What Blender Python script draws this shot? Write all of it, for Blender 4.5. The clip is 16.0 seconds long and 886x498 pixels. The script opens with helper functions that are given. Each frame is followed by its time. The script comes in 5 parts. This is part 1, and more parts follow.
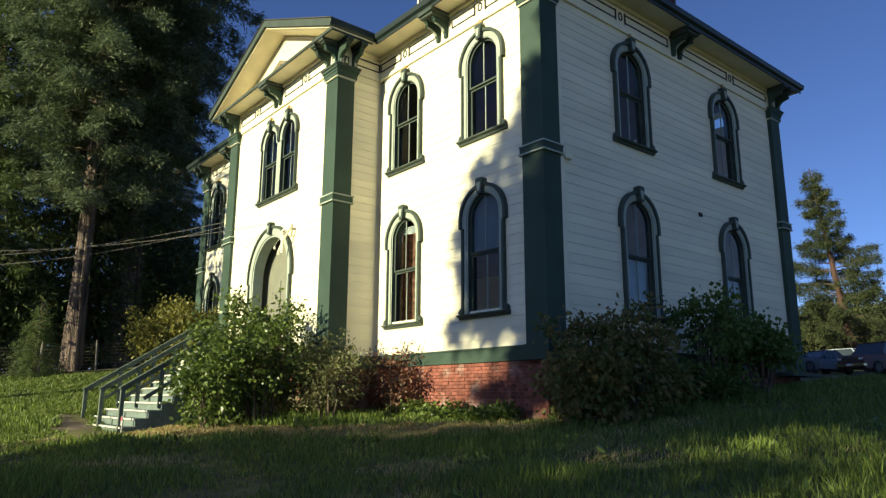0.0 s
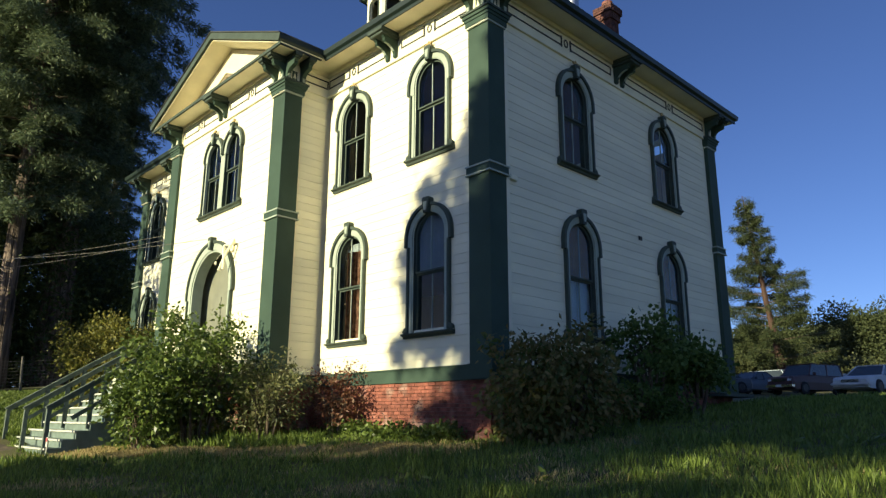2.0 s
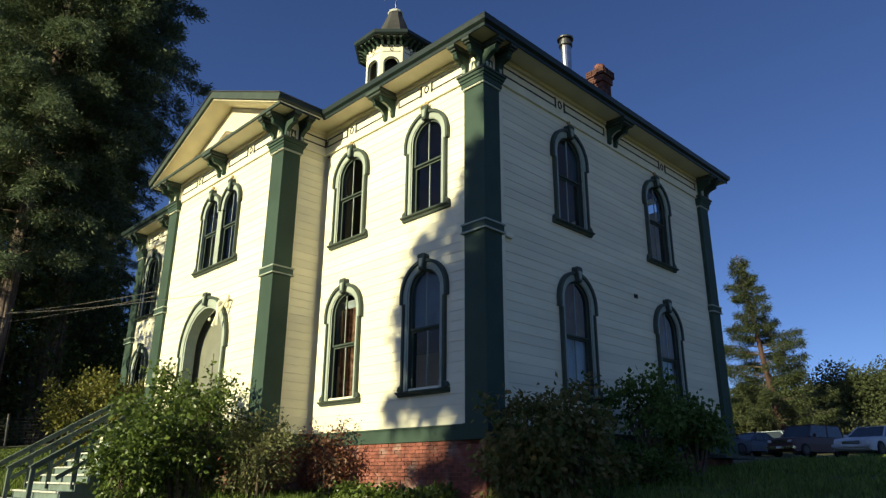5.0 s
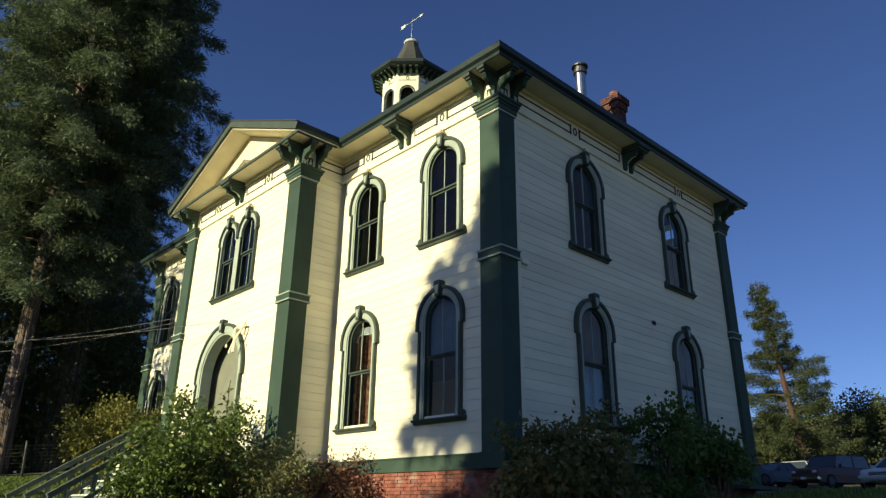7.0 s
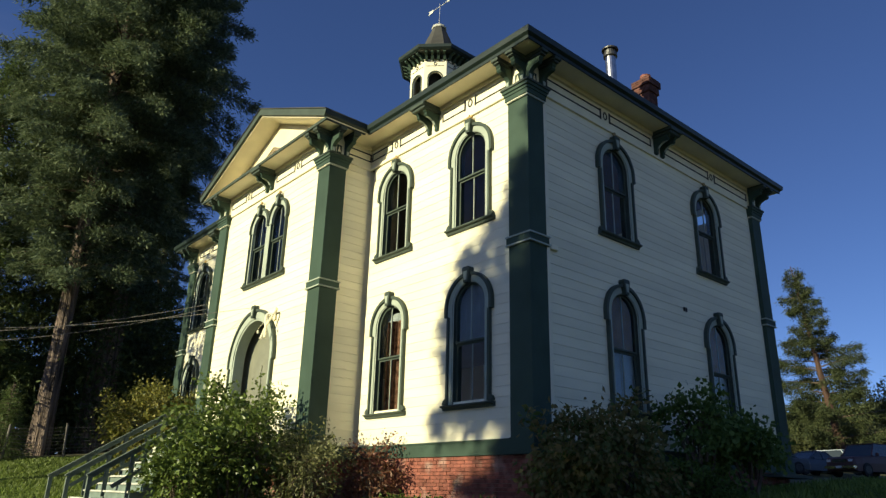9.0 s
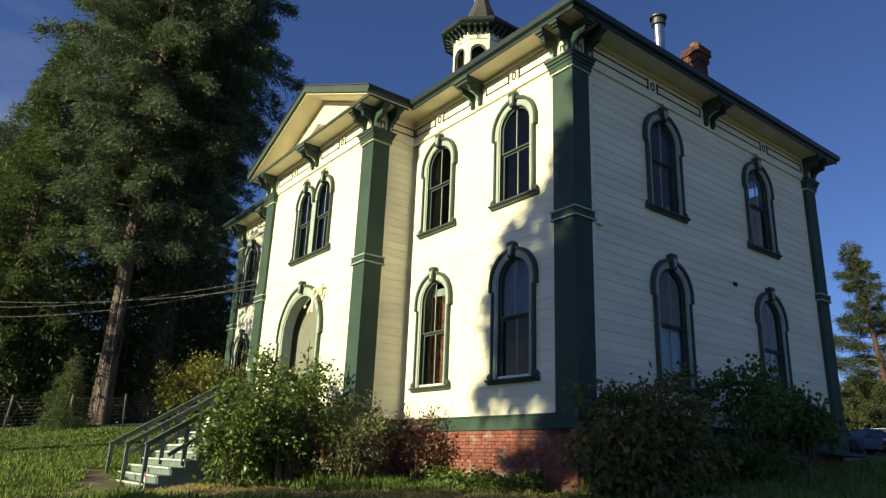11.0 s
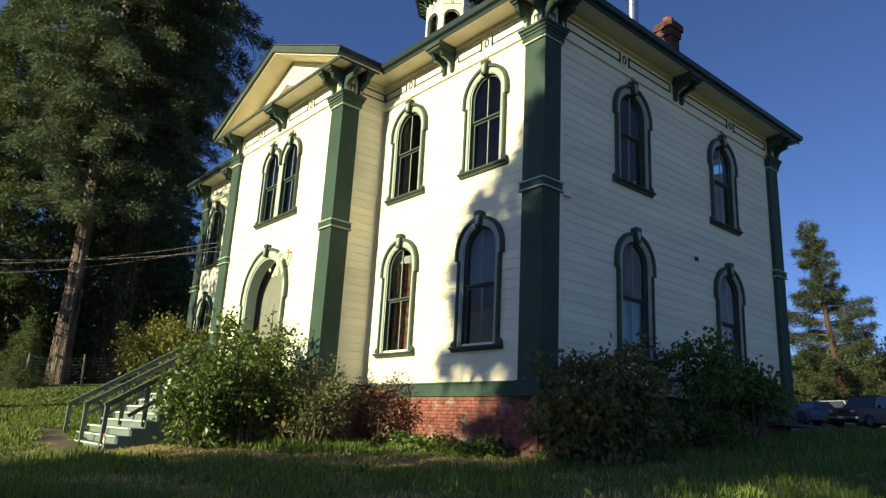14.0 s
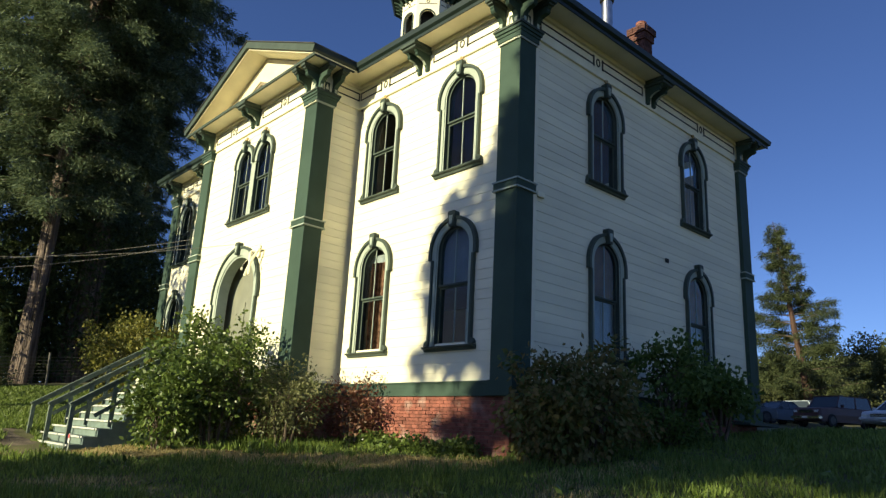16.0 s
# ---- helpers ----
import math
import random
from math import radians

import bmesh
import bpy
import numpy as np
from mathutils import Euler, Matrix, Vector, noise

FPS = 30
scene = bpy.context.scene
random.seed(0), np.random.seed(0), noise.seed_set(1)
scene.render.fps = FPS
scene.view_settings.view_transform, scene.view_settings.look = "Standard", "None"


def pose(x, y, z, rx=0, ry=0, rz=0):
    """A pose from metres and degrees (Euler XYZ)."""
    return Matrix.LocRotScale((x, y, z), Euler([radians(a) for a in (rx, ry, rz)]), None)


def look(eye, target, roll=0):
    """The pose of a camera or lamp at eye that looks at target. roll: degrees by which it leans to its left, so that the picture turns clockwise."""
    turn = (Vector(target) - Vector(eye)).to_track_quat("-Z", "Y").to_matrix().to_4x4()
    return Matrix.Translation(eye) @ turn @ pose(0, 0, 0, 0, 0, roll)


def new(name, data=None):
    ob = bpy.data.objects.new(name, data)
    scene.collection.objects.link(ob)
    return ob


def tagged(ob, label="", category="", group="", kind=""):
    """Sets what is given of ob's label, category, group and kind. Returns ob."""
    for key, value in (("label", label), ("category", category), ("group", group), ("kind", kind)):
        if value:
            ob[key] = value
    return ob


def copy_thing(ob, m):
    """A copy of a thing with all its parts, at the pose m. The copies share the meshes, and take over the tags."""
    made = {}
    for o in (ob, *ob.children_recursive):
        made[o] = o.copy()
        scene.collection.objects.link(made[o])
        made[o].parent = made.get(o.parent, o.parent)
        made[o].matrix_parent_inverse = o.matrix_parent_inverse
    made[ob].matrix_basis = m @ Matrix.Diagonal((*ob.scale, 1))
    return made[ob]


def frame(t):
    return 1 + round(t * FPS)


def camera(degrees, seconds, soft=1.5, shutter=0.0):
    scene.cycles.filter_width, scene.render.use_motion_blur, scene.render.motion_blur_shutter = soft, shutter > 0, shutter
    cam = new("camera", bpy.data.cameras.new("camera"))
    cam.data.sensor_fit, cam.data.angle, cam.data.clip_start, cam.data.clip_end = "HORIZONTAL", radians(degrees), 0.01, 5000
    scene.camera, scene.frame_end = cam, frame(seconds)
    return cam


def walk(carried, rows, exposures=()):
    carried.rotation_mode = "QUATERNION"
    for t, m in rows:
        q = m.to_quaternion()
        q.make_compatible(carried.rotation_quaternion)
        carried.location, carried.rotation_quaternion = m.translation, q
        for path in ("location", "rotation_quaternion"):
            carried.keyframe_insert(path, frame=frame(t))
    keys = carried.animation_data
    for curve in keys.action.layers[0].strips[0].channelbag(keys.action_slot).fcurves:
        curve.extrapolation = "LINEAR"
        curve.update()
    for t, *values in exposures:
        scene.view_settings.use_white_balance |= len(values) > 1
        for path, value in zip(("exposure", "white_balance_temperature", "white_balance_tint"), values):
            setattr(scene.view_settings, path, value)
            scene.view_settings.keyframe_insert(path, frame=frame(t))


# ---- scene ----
# Camera: one handheld standpoint on the lawn, panning and tilting
cam = camera(65.27, 16.0, soft=1.35)
EYE = (9.198, -10.236, 1.602)
# seconds, heading, pitch, roll
TURNS = [
    (0.0, 50.53, 12.19, -0.23),
    (0.5, 49.23, 12.39, 0.03),
    (1.0, 47.50, 12.73, 0.06),
    (1.5, 46.26, 13.24, -0.27),
    (2.0, 45.90, 13.77, -0.24),
    (2.5, 45.60, 14.67, -0.18),
    (3.0, 45.34, 15.58, -0.20),
    (3.5, 45.17, 16.56, -0.18),
    (4.0, 45.05, 17.26, -0.24),
    (6.5, 46.43, 20.27, -0.54),
    (7.0, 46.75, 20.67, -0.74),
    (7.5, 47.24, 20.95, -0.82),
    (8.0, 47.87, 21.06, -0.81),
    (8.5, 48.67, 20.12, -1.02),
    (9.0, 49.03, 19.50, -1.39),
    (11.5, 53.44, 16.63, -2.24),
    (12.0, 54.05, 15.90, -2.33),
    (12.5, 54.34, 15.44, -2.75),
    (13.0, 53.39, 15.07, -3.14),
    (13.5, 51.42, 14.91, -3.22),
    (14.0, 49.54, 14.79, -3.00),
    (14.5, 48.73, 14.64, -2.88),
    (15.0, 48.27, 14.51, -2.90),
    (15.5, 47.72, 14.50, -2.95),
    (16.0, 47.30, 14.89, -2.93)]
walk(cam, [(t, pose(*EYE, 90 + p, r, y)) for t, y, p, r in TURNS],
     exposures=[(0.0, 0.17), (2.0, 0.12), (3.5, -0.02), (6.5, -0.18), (9.0, -0.15), (11.5, 0.02), (13.0, 0.11), (16.0, 0.09)])

# ---- light ----
SUN_WAY = Vector((-0.045, -1.0, 0)).normalized()
SUN_UP = radians(16.0)
sun_dir = Vector((SUN_WAY.x * math.cos(SUN_UP), SUN_WAY.y * math.cos(SUN_UP), math.sin(SUN_UP)))
sun_data = bpy.data.lights.new("sun", "SUN")
sun_data.energy, sun_data.angle, sun_data.color = 8.2, radians(0.4), (0.98, 0.90, 0.585)
sun = new("sun", sun_data)
sun.matrix_world = look(sun_dir * 200, (0, 0, 0))

world = bpy.data.worlds.new("sky")
scene.world = world
world.use_nodes = True
wn, wl = world.node_tree.nodes, world.node_tree.links
sky = wn.new("ShaderNodeTexSky")
sky.sky_type, sky.sun_disc = "NISHITA", False
sky.sun_elevation, sky.sun_rotation = radians(28.0), math.atan2(SUN_WAY.x, SUN_WAY.y)
sky.altitude = 1500
sky.air_density, sky.dust_density, sky.ozone_density = 1.0, 0.8, 6.0
deep = wn.new("ShaderNodeMix")
deep.data_type, deep.blend_type = "RGBA", "MULTIPLY"
deep.inputs[0].default_value = 1.0
deep.inputs[7].default_value = (0.95, 0.96, 1.17, 1)
wl.new(sky.outputs[0], deep.inputs[6])
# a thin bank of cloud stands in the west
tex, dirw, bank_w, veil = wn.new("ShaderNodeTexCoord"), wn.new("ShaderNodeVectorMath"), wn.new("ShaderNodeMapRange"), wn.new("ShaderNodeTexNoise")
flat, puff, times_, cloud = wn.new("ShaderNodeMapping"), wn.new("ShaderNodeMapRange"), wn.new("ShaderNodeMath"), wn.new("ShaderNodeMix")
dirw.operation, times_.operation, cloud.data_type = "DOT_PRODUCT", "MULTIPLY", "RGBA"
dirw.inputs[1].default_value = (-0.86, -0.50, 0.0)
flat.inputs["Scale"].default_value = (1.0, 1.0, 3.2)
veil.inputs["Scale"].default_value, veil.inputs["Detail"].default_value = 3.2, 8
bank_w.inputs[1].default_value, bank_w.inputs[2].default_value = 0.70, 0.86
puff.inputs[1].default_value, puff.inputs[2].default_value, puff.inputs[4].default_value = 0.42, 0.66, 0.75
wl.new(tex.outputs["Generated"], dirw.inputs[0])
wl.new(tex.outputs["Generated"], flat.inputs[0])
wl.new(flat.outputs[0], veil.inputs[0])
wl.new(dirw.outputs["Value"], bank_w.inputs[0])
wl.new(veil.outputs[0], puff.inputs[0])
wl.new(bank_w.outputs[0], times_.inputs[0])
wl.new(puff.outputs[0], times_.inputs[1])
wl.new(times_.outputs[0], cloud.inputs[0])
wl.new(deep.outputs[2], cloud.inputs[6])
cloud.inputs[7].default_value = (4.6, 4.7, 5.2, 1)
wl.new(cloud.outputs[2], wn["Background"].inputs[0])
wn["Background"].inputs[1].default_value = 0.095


# ---- materials ----
def mat(name, base, rough=0.6, metal=0.0, vary=0.15, scale=3.0, fine=60.0, bump=0.15, second=None, spec=0.4, rand=0.0, stretch=(1, 1, 1), stain=None, relief=0.02):
    """A painted, mineral or leafy surface with blotches, grain and relief."""
    m = bpy.data.materials.new(name)
    m.use_nodes = True
    n, l = m.node_tree.nodes, m.node_tree.links
    b = n["Principled BSDF"]
    b.inputs["Roughness"].default_value = rough
    b.inputs["Metallic"].default_value = metal
    b.inputs["Specular IOR Level"].default_value = spec
    tc = n.new("ShaderNodeTexCoord")
    mp = n.new("ShaderNodeMapping")
    mp.inputs["Scale"].default_value = stretch
    where = n.new("ShaderNodeNewGeometry").outputs["Position"] if stain else tc.outputs["Object"]
    l.new(where, mp.inputs[0])
    big, small = n.new("ShaderNodeTexNoise"), n.new("ShaderNodeTexNoise")
    big.inputs["Scale"].default_value, small.inputs["Scale"].default_value = scale, fine
    big.inputs["Detail"].default_value, small.inputs["Detail"].default_value = 5, 4
    l.new(mp.outputs[0], big.inputs[0])
    l.new(mp.outputs[0], small.inputs[0])
    dark = tuple(c * (1 - 2 * vary) for c in base)
    lite = second or tuple(min(1, c * (1 + vary)) for c in base)
    ramp = n.new("ShaderNodeValToRGB")
    ramp.color_ramp.elements[0].position, ramp.color_ramp.elements[1].position = 0.3, 0.7
    ramp.color_ramp.elements[0].color, ramp.color_ramp.elements[1].color = (*dark, 1), (*lite, 1)
    l.new(big.outputs[0], ramp.inputs[0])
    mix = n.new("ShaderNodeMix")
    mix.data_type, mix.blend_type = "RGBA", "OVERLAY"
    mix.inputs[0].default_value = min(0.6, vary * 1.5)
    l.new(ramp.outputs[0], mix.inputs[6])
    l.new(small.outputs[0], mix.inputs[7])
    out = mix.outputs[2]
    if stain:
        blot, blot_ramp, blot_mix = n.new("ShaderNodeTexNoise"), n.new("ShaderNodeValToRGB"), n.new("ShaderNodeMix")
        blot.inputs["Scale"].default_value, blot.inputs["Detail"].default_value = 1.7, 6
        blot_ramp.color_ramp.elements[0].position, blot_ramp.color_ramp.elements[1].position = 0.54, 0.72
        l.new(mp.outputs[0], blot.inputs[0])
        l.new(blot.outputs[0], blot_ramp.inputs[0])
        blot_mix.data_type = "RGBA"
        blot_mix.inputs[7].default_value = (*stain, 1)
        l.new(blot_ramp.outputs[0], blot_mix.inputs[0])
        l.new(out, blot_mix.inputs[6])
        out = blot_mix.outputs[2]
    if rand:
        info, hsv, rng = n.new("ShaderNodeObjectInfo"), n.new("ShaderNodeHueSaturation"), n.new("ShaderNodeMapRange")
        rng.inputs[3].default_value, rng.inputs[4].default_value = 1 - rand, 1 + rand
        l.new(info.outputs["Random"], rng.inputs[0])
        l.new(rng.outputs[0], hsv.inputs["Value"])
        l.new(out, hsv.inputs["Color"])
        out = hsv.outputs[0]
    l.new(out, b.inputs["Base Color"])
    if bump:
        bp = n.new("ShaderNodeBump")
        bp.inputs["Strength"].default_value, bp.inputs["Distance"].default_value = bump, relief
        l.new(small.outputs[0], bp.inputs["Height"])
        l.new(bp.outputs[0], b.inputs["Normal"])
    return m


def leaf_mat(name, dark, lite, rough=0.45, light_through=0.25, spec=0.35):
    """Foliage: each leaf has its own shade, and some light passes through."""
    m = bpy.data.materials.new(name)
    m.use_nodes = True
    n, l = m.node_tree.nodes, m.node_tree.links
    b = n["Principled BSDF"]
    geo, ramp = n.new("ShaderNodeNewGeometry"), n.new("ShaderNodeValToRGB")
    ramp.color_ramp.elements[0].color, ramp.color_ramp.elements[1].color = (*dark, 1), (*lite, 1)
    l.new(geo.outputs["Random Per Island"], ramp.inputs[0])
    l.new(ramp.outputs[0], b.inputs["Base Color"])
    b.inputs["Roughness"].default_value, b.inputs["Specular IOR Level"].default_value = rough, spec
    tr, mx = n.new("ShaderNodeBsdfTranslucent"), n.new("ShaderNodeMixShader")
    l.new(ramp.outputs[0], tr.inputs[0])
    mx.inputs[0].default_value = light_through
    l.new(b.outputs[0], mx.inputs[1])
    l.new(tr.outputs[0], mx.inputs[2])
    l.new(mx.outputs[0], n["Material Output"].inputs[0])
    return m


def glass_mat(name, tint=(0.9, 0.95, 0.95)):
    """Old window glass: a sharp, slightly wavy reflection over a clear pane."""
    m = bpy.data.materials.new(name)
    m.use_nodes = True
    n, l = m.node_tree.nodes, m.node_tree.links
    n.remove(n["Principled BSDF"])
    gl, tp, mx, fr = n.new("ShaderNodeBsdfGlossy"), n.new("ShaderNodeBsdfTransparent"), n.new("ShaderNodeMixShader"), n.new("ShaderNodeLayerWeight")
    tp.inputs[0].default_value = (*tint, 1)
    gl.inputs["Roughness"].default_value = 0.02
    fr.inputs["Blend"].default_value = 0.5
    cur = n.new("ShaderNodeMath")
    cur.operation = "POWER"
    cur.inputs[1].default_value = 4.5
    add = n.new("ShaderNodeMath")
    add.operation, add.use_clamp = "MULTIPLY_ADD", True
    add.inputs[1].default_value, add.inputs[2].default_value = 0.42, 0.022
    l.new(fr.outputs["Facing"], cur.inputs[0])
    l.new(cur.outputs[0], add.inputs[0])
    tc, nz, bp = n.new("ShaderNodeTexCoord"), n.new("ShaderNodeTexNoise"), n.new("ShaderNodeBump")
    nz.inputs["Scale"].default_value = 2.2
    bp.inputs["Strength"].default_value, bp.inputs["Distance"].default_value = 0.06, 0.03
    l.new(tc.outputs["Object"], nz.inputs[0])
    l.new(nz.outputs[0], bp.inputs["Height"])
    l.new(bp.outputs[0], gl.inputs["Normal"])
    l.new(add.outputs[0], mx.inputs[0])
    l.new(tp.outputs[0], mx.inputs[1])
    l.new(gl.outputs[0], mx.inputs[2])
    l.new(mx.outputs[0], n["Material Output"].inputs[0])
    return m


M_WHITE = mat("white_paint", (0.835, 0.785, 0.585), 0.65, spec=0.18, vary=0.05, scale=1.3, fine=40, bump=0.12, rand=0.05, stretch=(0.35, 1, 1.6))
M_TRIM = mat("white_trim_paint", (0.84, 0.79, 0.59), 0.6, spec=0.2, vary=0.04, scale=2, fine=50, bump=0.08)
M_CREAM = mat("cream_soffit_paint", (0.72, 0.66, 0.47), 0.55, vary=0.06, scale=1.5, fine=30, bump=0.1)
M_GREEN = mat("dark_green_paint", (0.048, 0.080, 0.060), 0.65, spec=0.15, vary=0.10, scale=1.2, fine=50, bump=0.1)
M_GREEN_MID = mat("grey_green_trim_paint", (0.060, 0.080, 0.065), 0.6, spec=0.2, vary=0.10, scale=3, fine=60, bump=0.1)
M_PALE = mat("pale_green_trim_paint", (0.36, 0.41, 0.34), 0.6, spec=0.2, vary=0.07, scale=3, fine=60, bump=0.08)
M_GUTTER = mat("dark_gutter_paint", (0.016, 0.028, 0.024), 0.45, vary=0.1, scale=2, fine=50)
M_BLACK = mat("black_line_and_hollow_paint", (0.02, 0.022, 0.02), 0.6, vary=0.1)
M_ROOF = mat("dark_roof_shingle", (0.06, 0.06, 0.055), 0.85, vary=0.2, scale=2, fine=25, bump=0.4)
M_BRICK = mat("red_brick", (0.24, 0.082, 0.058), 0.85, vary=0.22, scale=7, fine=90, bump=0.5, rand=0.28, stain=(0.33, 0.24, 0.20))
M_MORTAR = mat("mortar", (0.25, 0.15, 0.115), 0.95, vary=0.2, scale=6, fine=80, bump=0.4, stain=(0.36, 0.29, 0.25))
M_GLASS = glass_mat("window_glass")
# dark brown stands in for the dimness of the rooms behind the panes
M_DARK = mat("dark_unlit_interior", (0.16, 0.14, 0.12), 0.9, vary=0.1, scale=1, fine=20, bump=0.1)
M_STAIR = mat("grey_green_step_paint", (0.16, 0.21, 0.185), 0.55, vary=0.14, scale=4, fine=60, bump=0.15)
M_RAIL = mat("grey_green_rail_paint", (0.135, 0.165, 0.135), 0.6, vary=0.14, scale=5, fine=60, bump=0.15, spec=0.2)
M_NOSE = mat("worn_pale_step_nosing", (0.55, 0.56, 0.50), 0.6, vary=0.15, scale=8, fine=60, bump=0.2)
M_BARK = mat("redwood_bark", (0.205, 0.155, 0.128), 0.95, vary=0.45, scale=2.2, fine=7, bump=1.0, stretch=(3, 3, 0.22), relief=0.16)
M_WOOD = mat("weathered_twigs", (0.12, 0.09, 0.065), 0.9, vary=0.25, scale=4, fine=40, bump=0.4)
M_METAL = mat("galvanised_flue", (0.55, 0.55, 0.55), 0.3, metal=1.0, vary=0.12, scale=5, fine=40, bump=0.08)
M_GROUND = mat("lawn_soil", (0.075, 0.085, 0.028), 0.95, vary=0.28, scale=0.9, fine=22, bump=0.6, second=(0.15, 0.14, 0.05))


# ---- mesh helpers ----
def thing(name, label, category, group="", kind="", at=(0, 0, 0)):
    ob = new(name)
    ob.location = at
    return tagged(ob, label, category, group, kind)


def finish(name, bm, material, smooth=False):
    me = bpy.data.meshes.new(name)
    bmesh.ops.recalc_face_normals(bm, faces=bm.faces)
    bm.to_mesh(me)
    bm.free()
    for mm in (material if isinstance(material, (list, tuple)) else [material]):
        me.materials.append(mm)
    if smooth:
        me.shade_smooth()
    return me


def part(name, bm, material, parent, label="", smooth=False, m=None):
    ob = new(name, finish(name, bm, material, smooth))
    ob.parent = parent
    if m is not None:
        ob.matrix_basis = m
    return tagged(ob, label)


def box(bm, x0, x1, y0, y1, z0, z1):
    v = [bm.verts.new(p) for p in ((x0, y0, z0), (x1, y0, z0), (x1, y1, z0), (x0, y1, z0), (x0, y0, z1), (x1, y0, z1), (x1, y1, z1), (x0, y1, z1))]
    for f in ((0, 3, 2, 1), (4, 5, 6, 7), (0, 1, 5, 4), (1, 2, 6, 5), (2, 3, 7, 6), (3, 0, 4, 7)):
        bm.faces.new([v[i] for i in f])
    return bm


def soft_box(x0, x1, y0, y1, z0, z1, r=0.012):
    bm = box(bmesh.new(), x0, x1, y0, y1, z0, z1)
    bmesh.ops.bevel(bm, geom=list(bm.edges), offset=r, segments=2, affect="EDGES")
    return bm


def prism(bm, pts, y0, y1):
    """An outline in x and z, pushed through from y0 to y1."""
    a, b = [bm.verts.new((x, y0, z)) for x, z in pts], [bm.verts.new((x, y1, z)) for x, z in pts]
    bm.faces.new(a)
    bm.faces.new(b[::-1])
    for i in range(len(pts)):
        j = (i + 1) % len(pts)
        bm.faces.new((a[j], a[i], b[i], b[j]))
    return bm


def side_prism(bm, pts, x0, x1):
    """An outline in y and z, pushed through from x0 to x1."""
    a, b = [bm.verts.new((x0, y, z)) for y, z in pts], [bm.verts.new((x1, y, z)) for y, z in pts]
    bm.faces.new(a)
    bm.faces.new(b[::-1])
    for i in range(len(pts)):
        j = (i + 1) % len(pts)
        bm.faces.new((a[j], a[i], b[i], b[j]))
    return bm


def band(bm, outer, inner, y0, y1):
    """A strip between two lines of paired points in x and z, pushed through from y0 to y1."""
    rows = [[bm.verts.new((p[0], y, p[1])) for p in line] for line in (outer, inner) for y in (y0, y1)]
    o0, o1, i0, i1 = rows
    for k in range(len(outer) - 1):
        for q in ((o0, i0), (i1, o1), (o1, o0), (i0, i1)):
            bm.faces.new((q[0][k], q[0][k + 1], q[1][k + 1], q[1][k]))
    for k in (0, -1):
        bm.faces.new((o0[k], o1[k], i1[k], i0[k]))
    return bm


def arch(r, spring, foot, n=20):
    return [(r, foot)] + [(r * math.cos(math.pi * i / n), spring + r * math.sin(math.pi * i / n)) for i in range(n + 1)] + [(-r, foot)]


def tube(bm, a, b, r0, r1=None, n=8):
    a, b = Vector(a), Vector(b)
    r1 = r0 if r1 is None else r1
    q = (b - a).to_track_quat("Z", "Y")
    ring = [[bm.verts.new(c + q @ Vector((r * math.cos(2 * math.pi * i / n), r * math.sin(2 * math.pi * i / n), 0))) for i in range(n)] for c, r in ((a, r0), (b, r1))]
    for i in range(n):
        j = (i + 1) % n
        bm.faces.new((ring[0][i], ring[0][j], ring[1][j], ring[1][i]))
    bm.faces.new(ring[0][::-1])
    bm.faces.new(ring[1])
    return bm


def rod(bm, pts, radii, n=4):
    """One unbroken tube along a line of points."""
    pts = [Vector(p) for p in pts]
    rings = []
    for i, (p, r) in enumerate(zip(pts, radii)):
        q = (pts[min(i + 1, len(pts) - 1)] - pts[max(i - 1, 0)]).to_track_quat("Z", "Y")
        rings.append([bm.verts.new(p + q @ Vector((r * math.cos(2 * math.pi * k / n), r * math.sin(2 * math.pi * k / n), 0))) for k in range(n)])
    for a, b in zip(rings, rings[1:]):
        for k in range(n):
            j = (k + 1) % n
            bm.faces.new((a[k], a[j], b[j], b[k]))
    bm.faces.new(rings[0][::-1])
    bm.faces.new(rings[-1])
    return bm


def lathe(bm, profile, at=(0, 0, 0), n=16, turn=0.0):
    rings = [[bm.verts.new((at[0] + r * math.cos(turn + 2 * math.pi * i / n), at[1] + r * math.sin(turn + 2 * math.pi * i / n), at[2] + z)) for i in range(n)] for r, z in profile]
    for a, b in zip(rings, rings[1:]):
        for i in range(n):
            j = (i + 1) % n
            bm.faces.new((a[i], a[j], b[j], b[i]))
    bm.faces.new(rings[0][::-1])
    bm.faces.new(rings[-1])
    return bm


# ---- ground ----
def height(x, y):
    """The lawn rises from the camera to the house, on to the car park and to the wood."""
    up = 0.10 * y if y < 0 else 0.085 * y if y < 9 else 0.765 + 0.038 * (y - 9)
    up += 0.105 * min(14.0, max(0.0, -9.5 - x))
    return 1.2 - 0.015 * max(-60, min(60, x)) + max(-2.5, min(up, 3.9)) + 0.05 * noise.noise((x * 0.25, y * 0.25, 0.3))


bm = bmesh.new()
spans = [-1500, -600, -250, -120, -80, -60] + [v * 1.5 for v in range(-33, 41)] + [80, 120, 250, 600, 1500]
grid = [[bm.verts.new((x, y, height(x, y))) for x in spans] for y in spans]
for i in range(len(spans) - 1):
    for j in range(len(spans) - 1):
        bm.faces.new((grid[i][j], grid[i][j + 1], grid[i + 1][j + 1], grid[i + 1][j]))
ground = tagged(new("ground", finish("ground", bm, M_GROUND, True)), "sloping lawn of long green and dry grass", "ground", kind="structure")

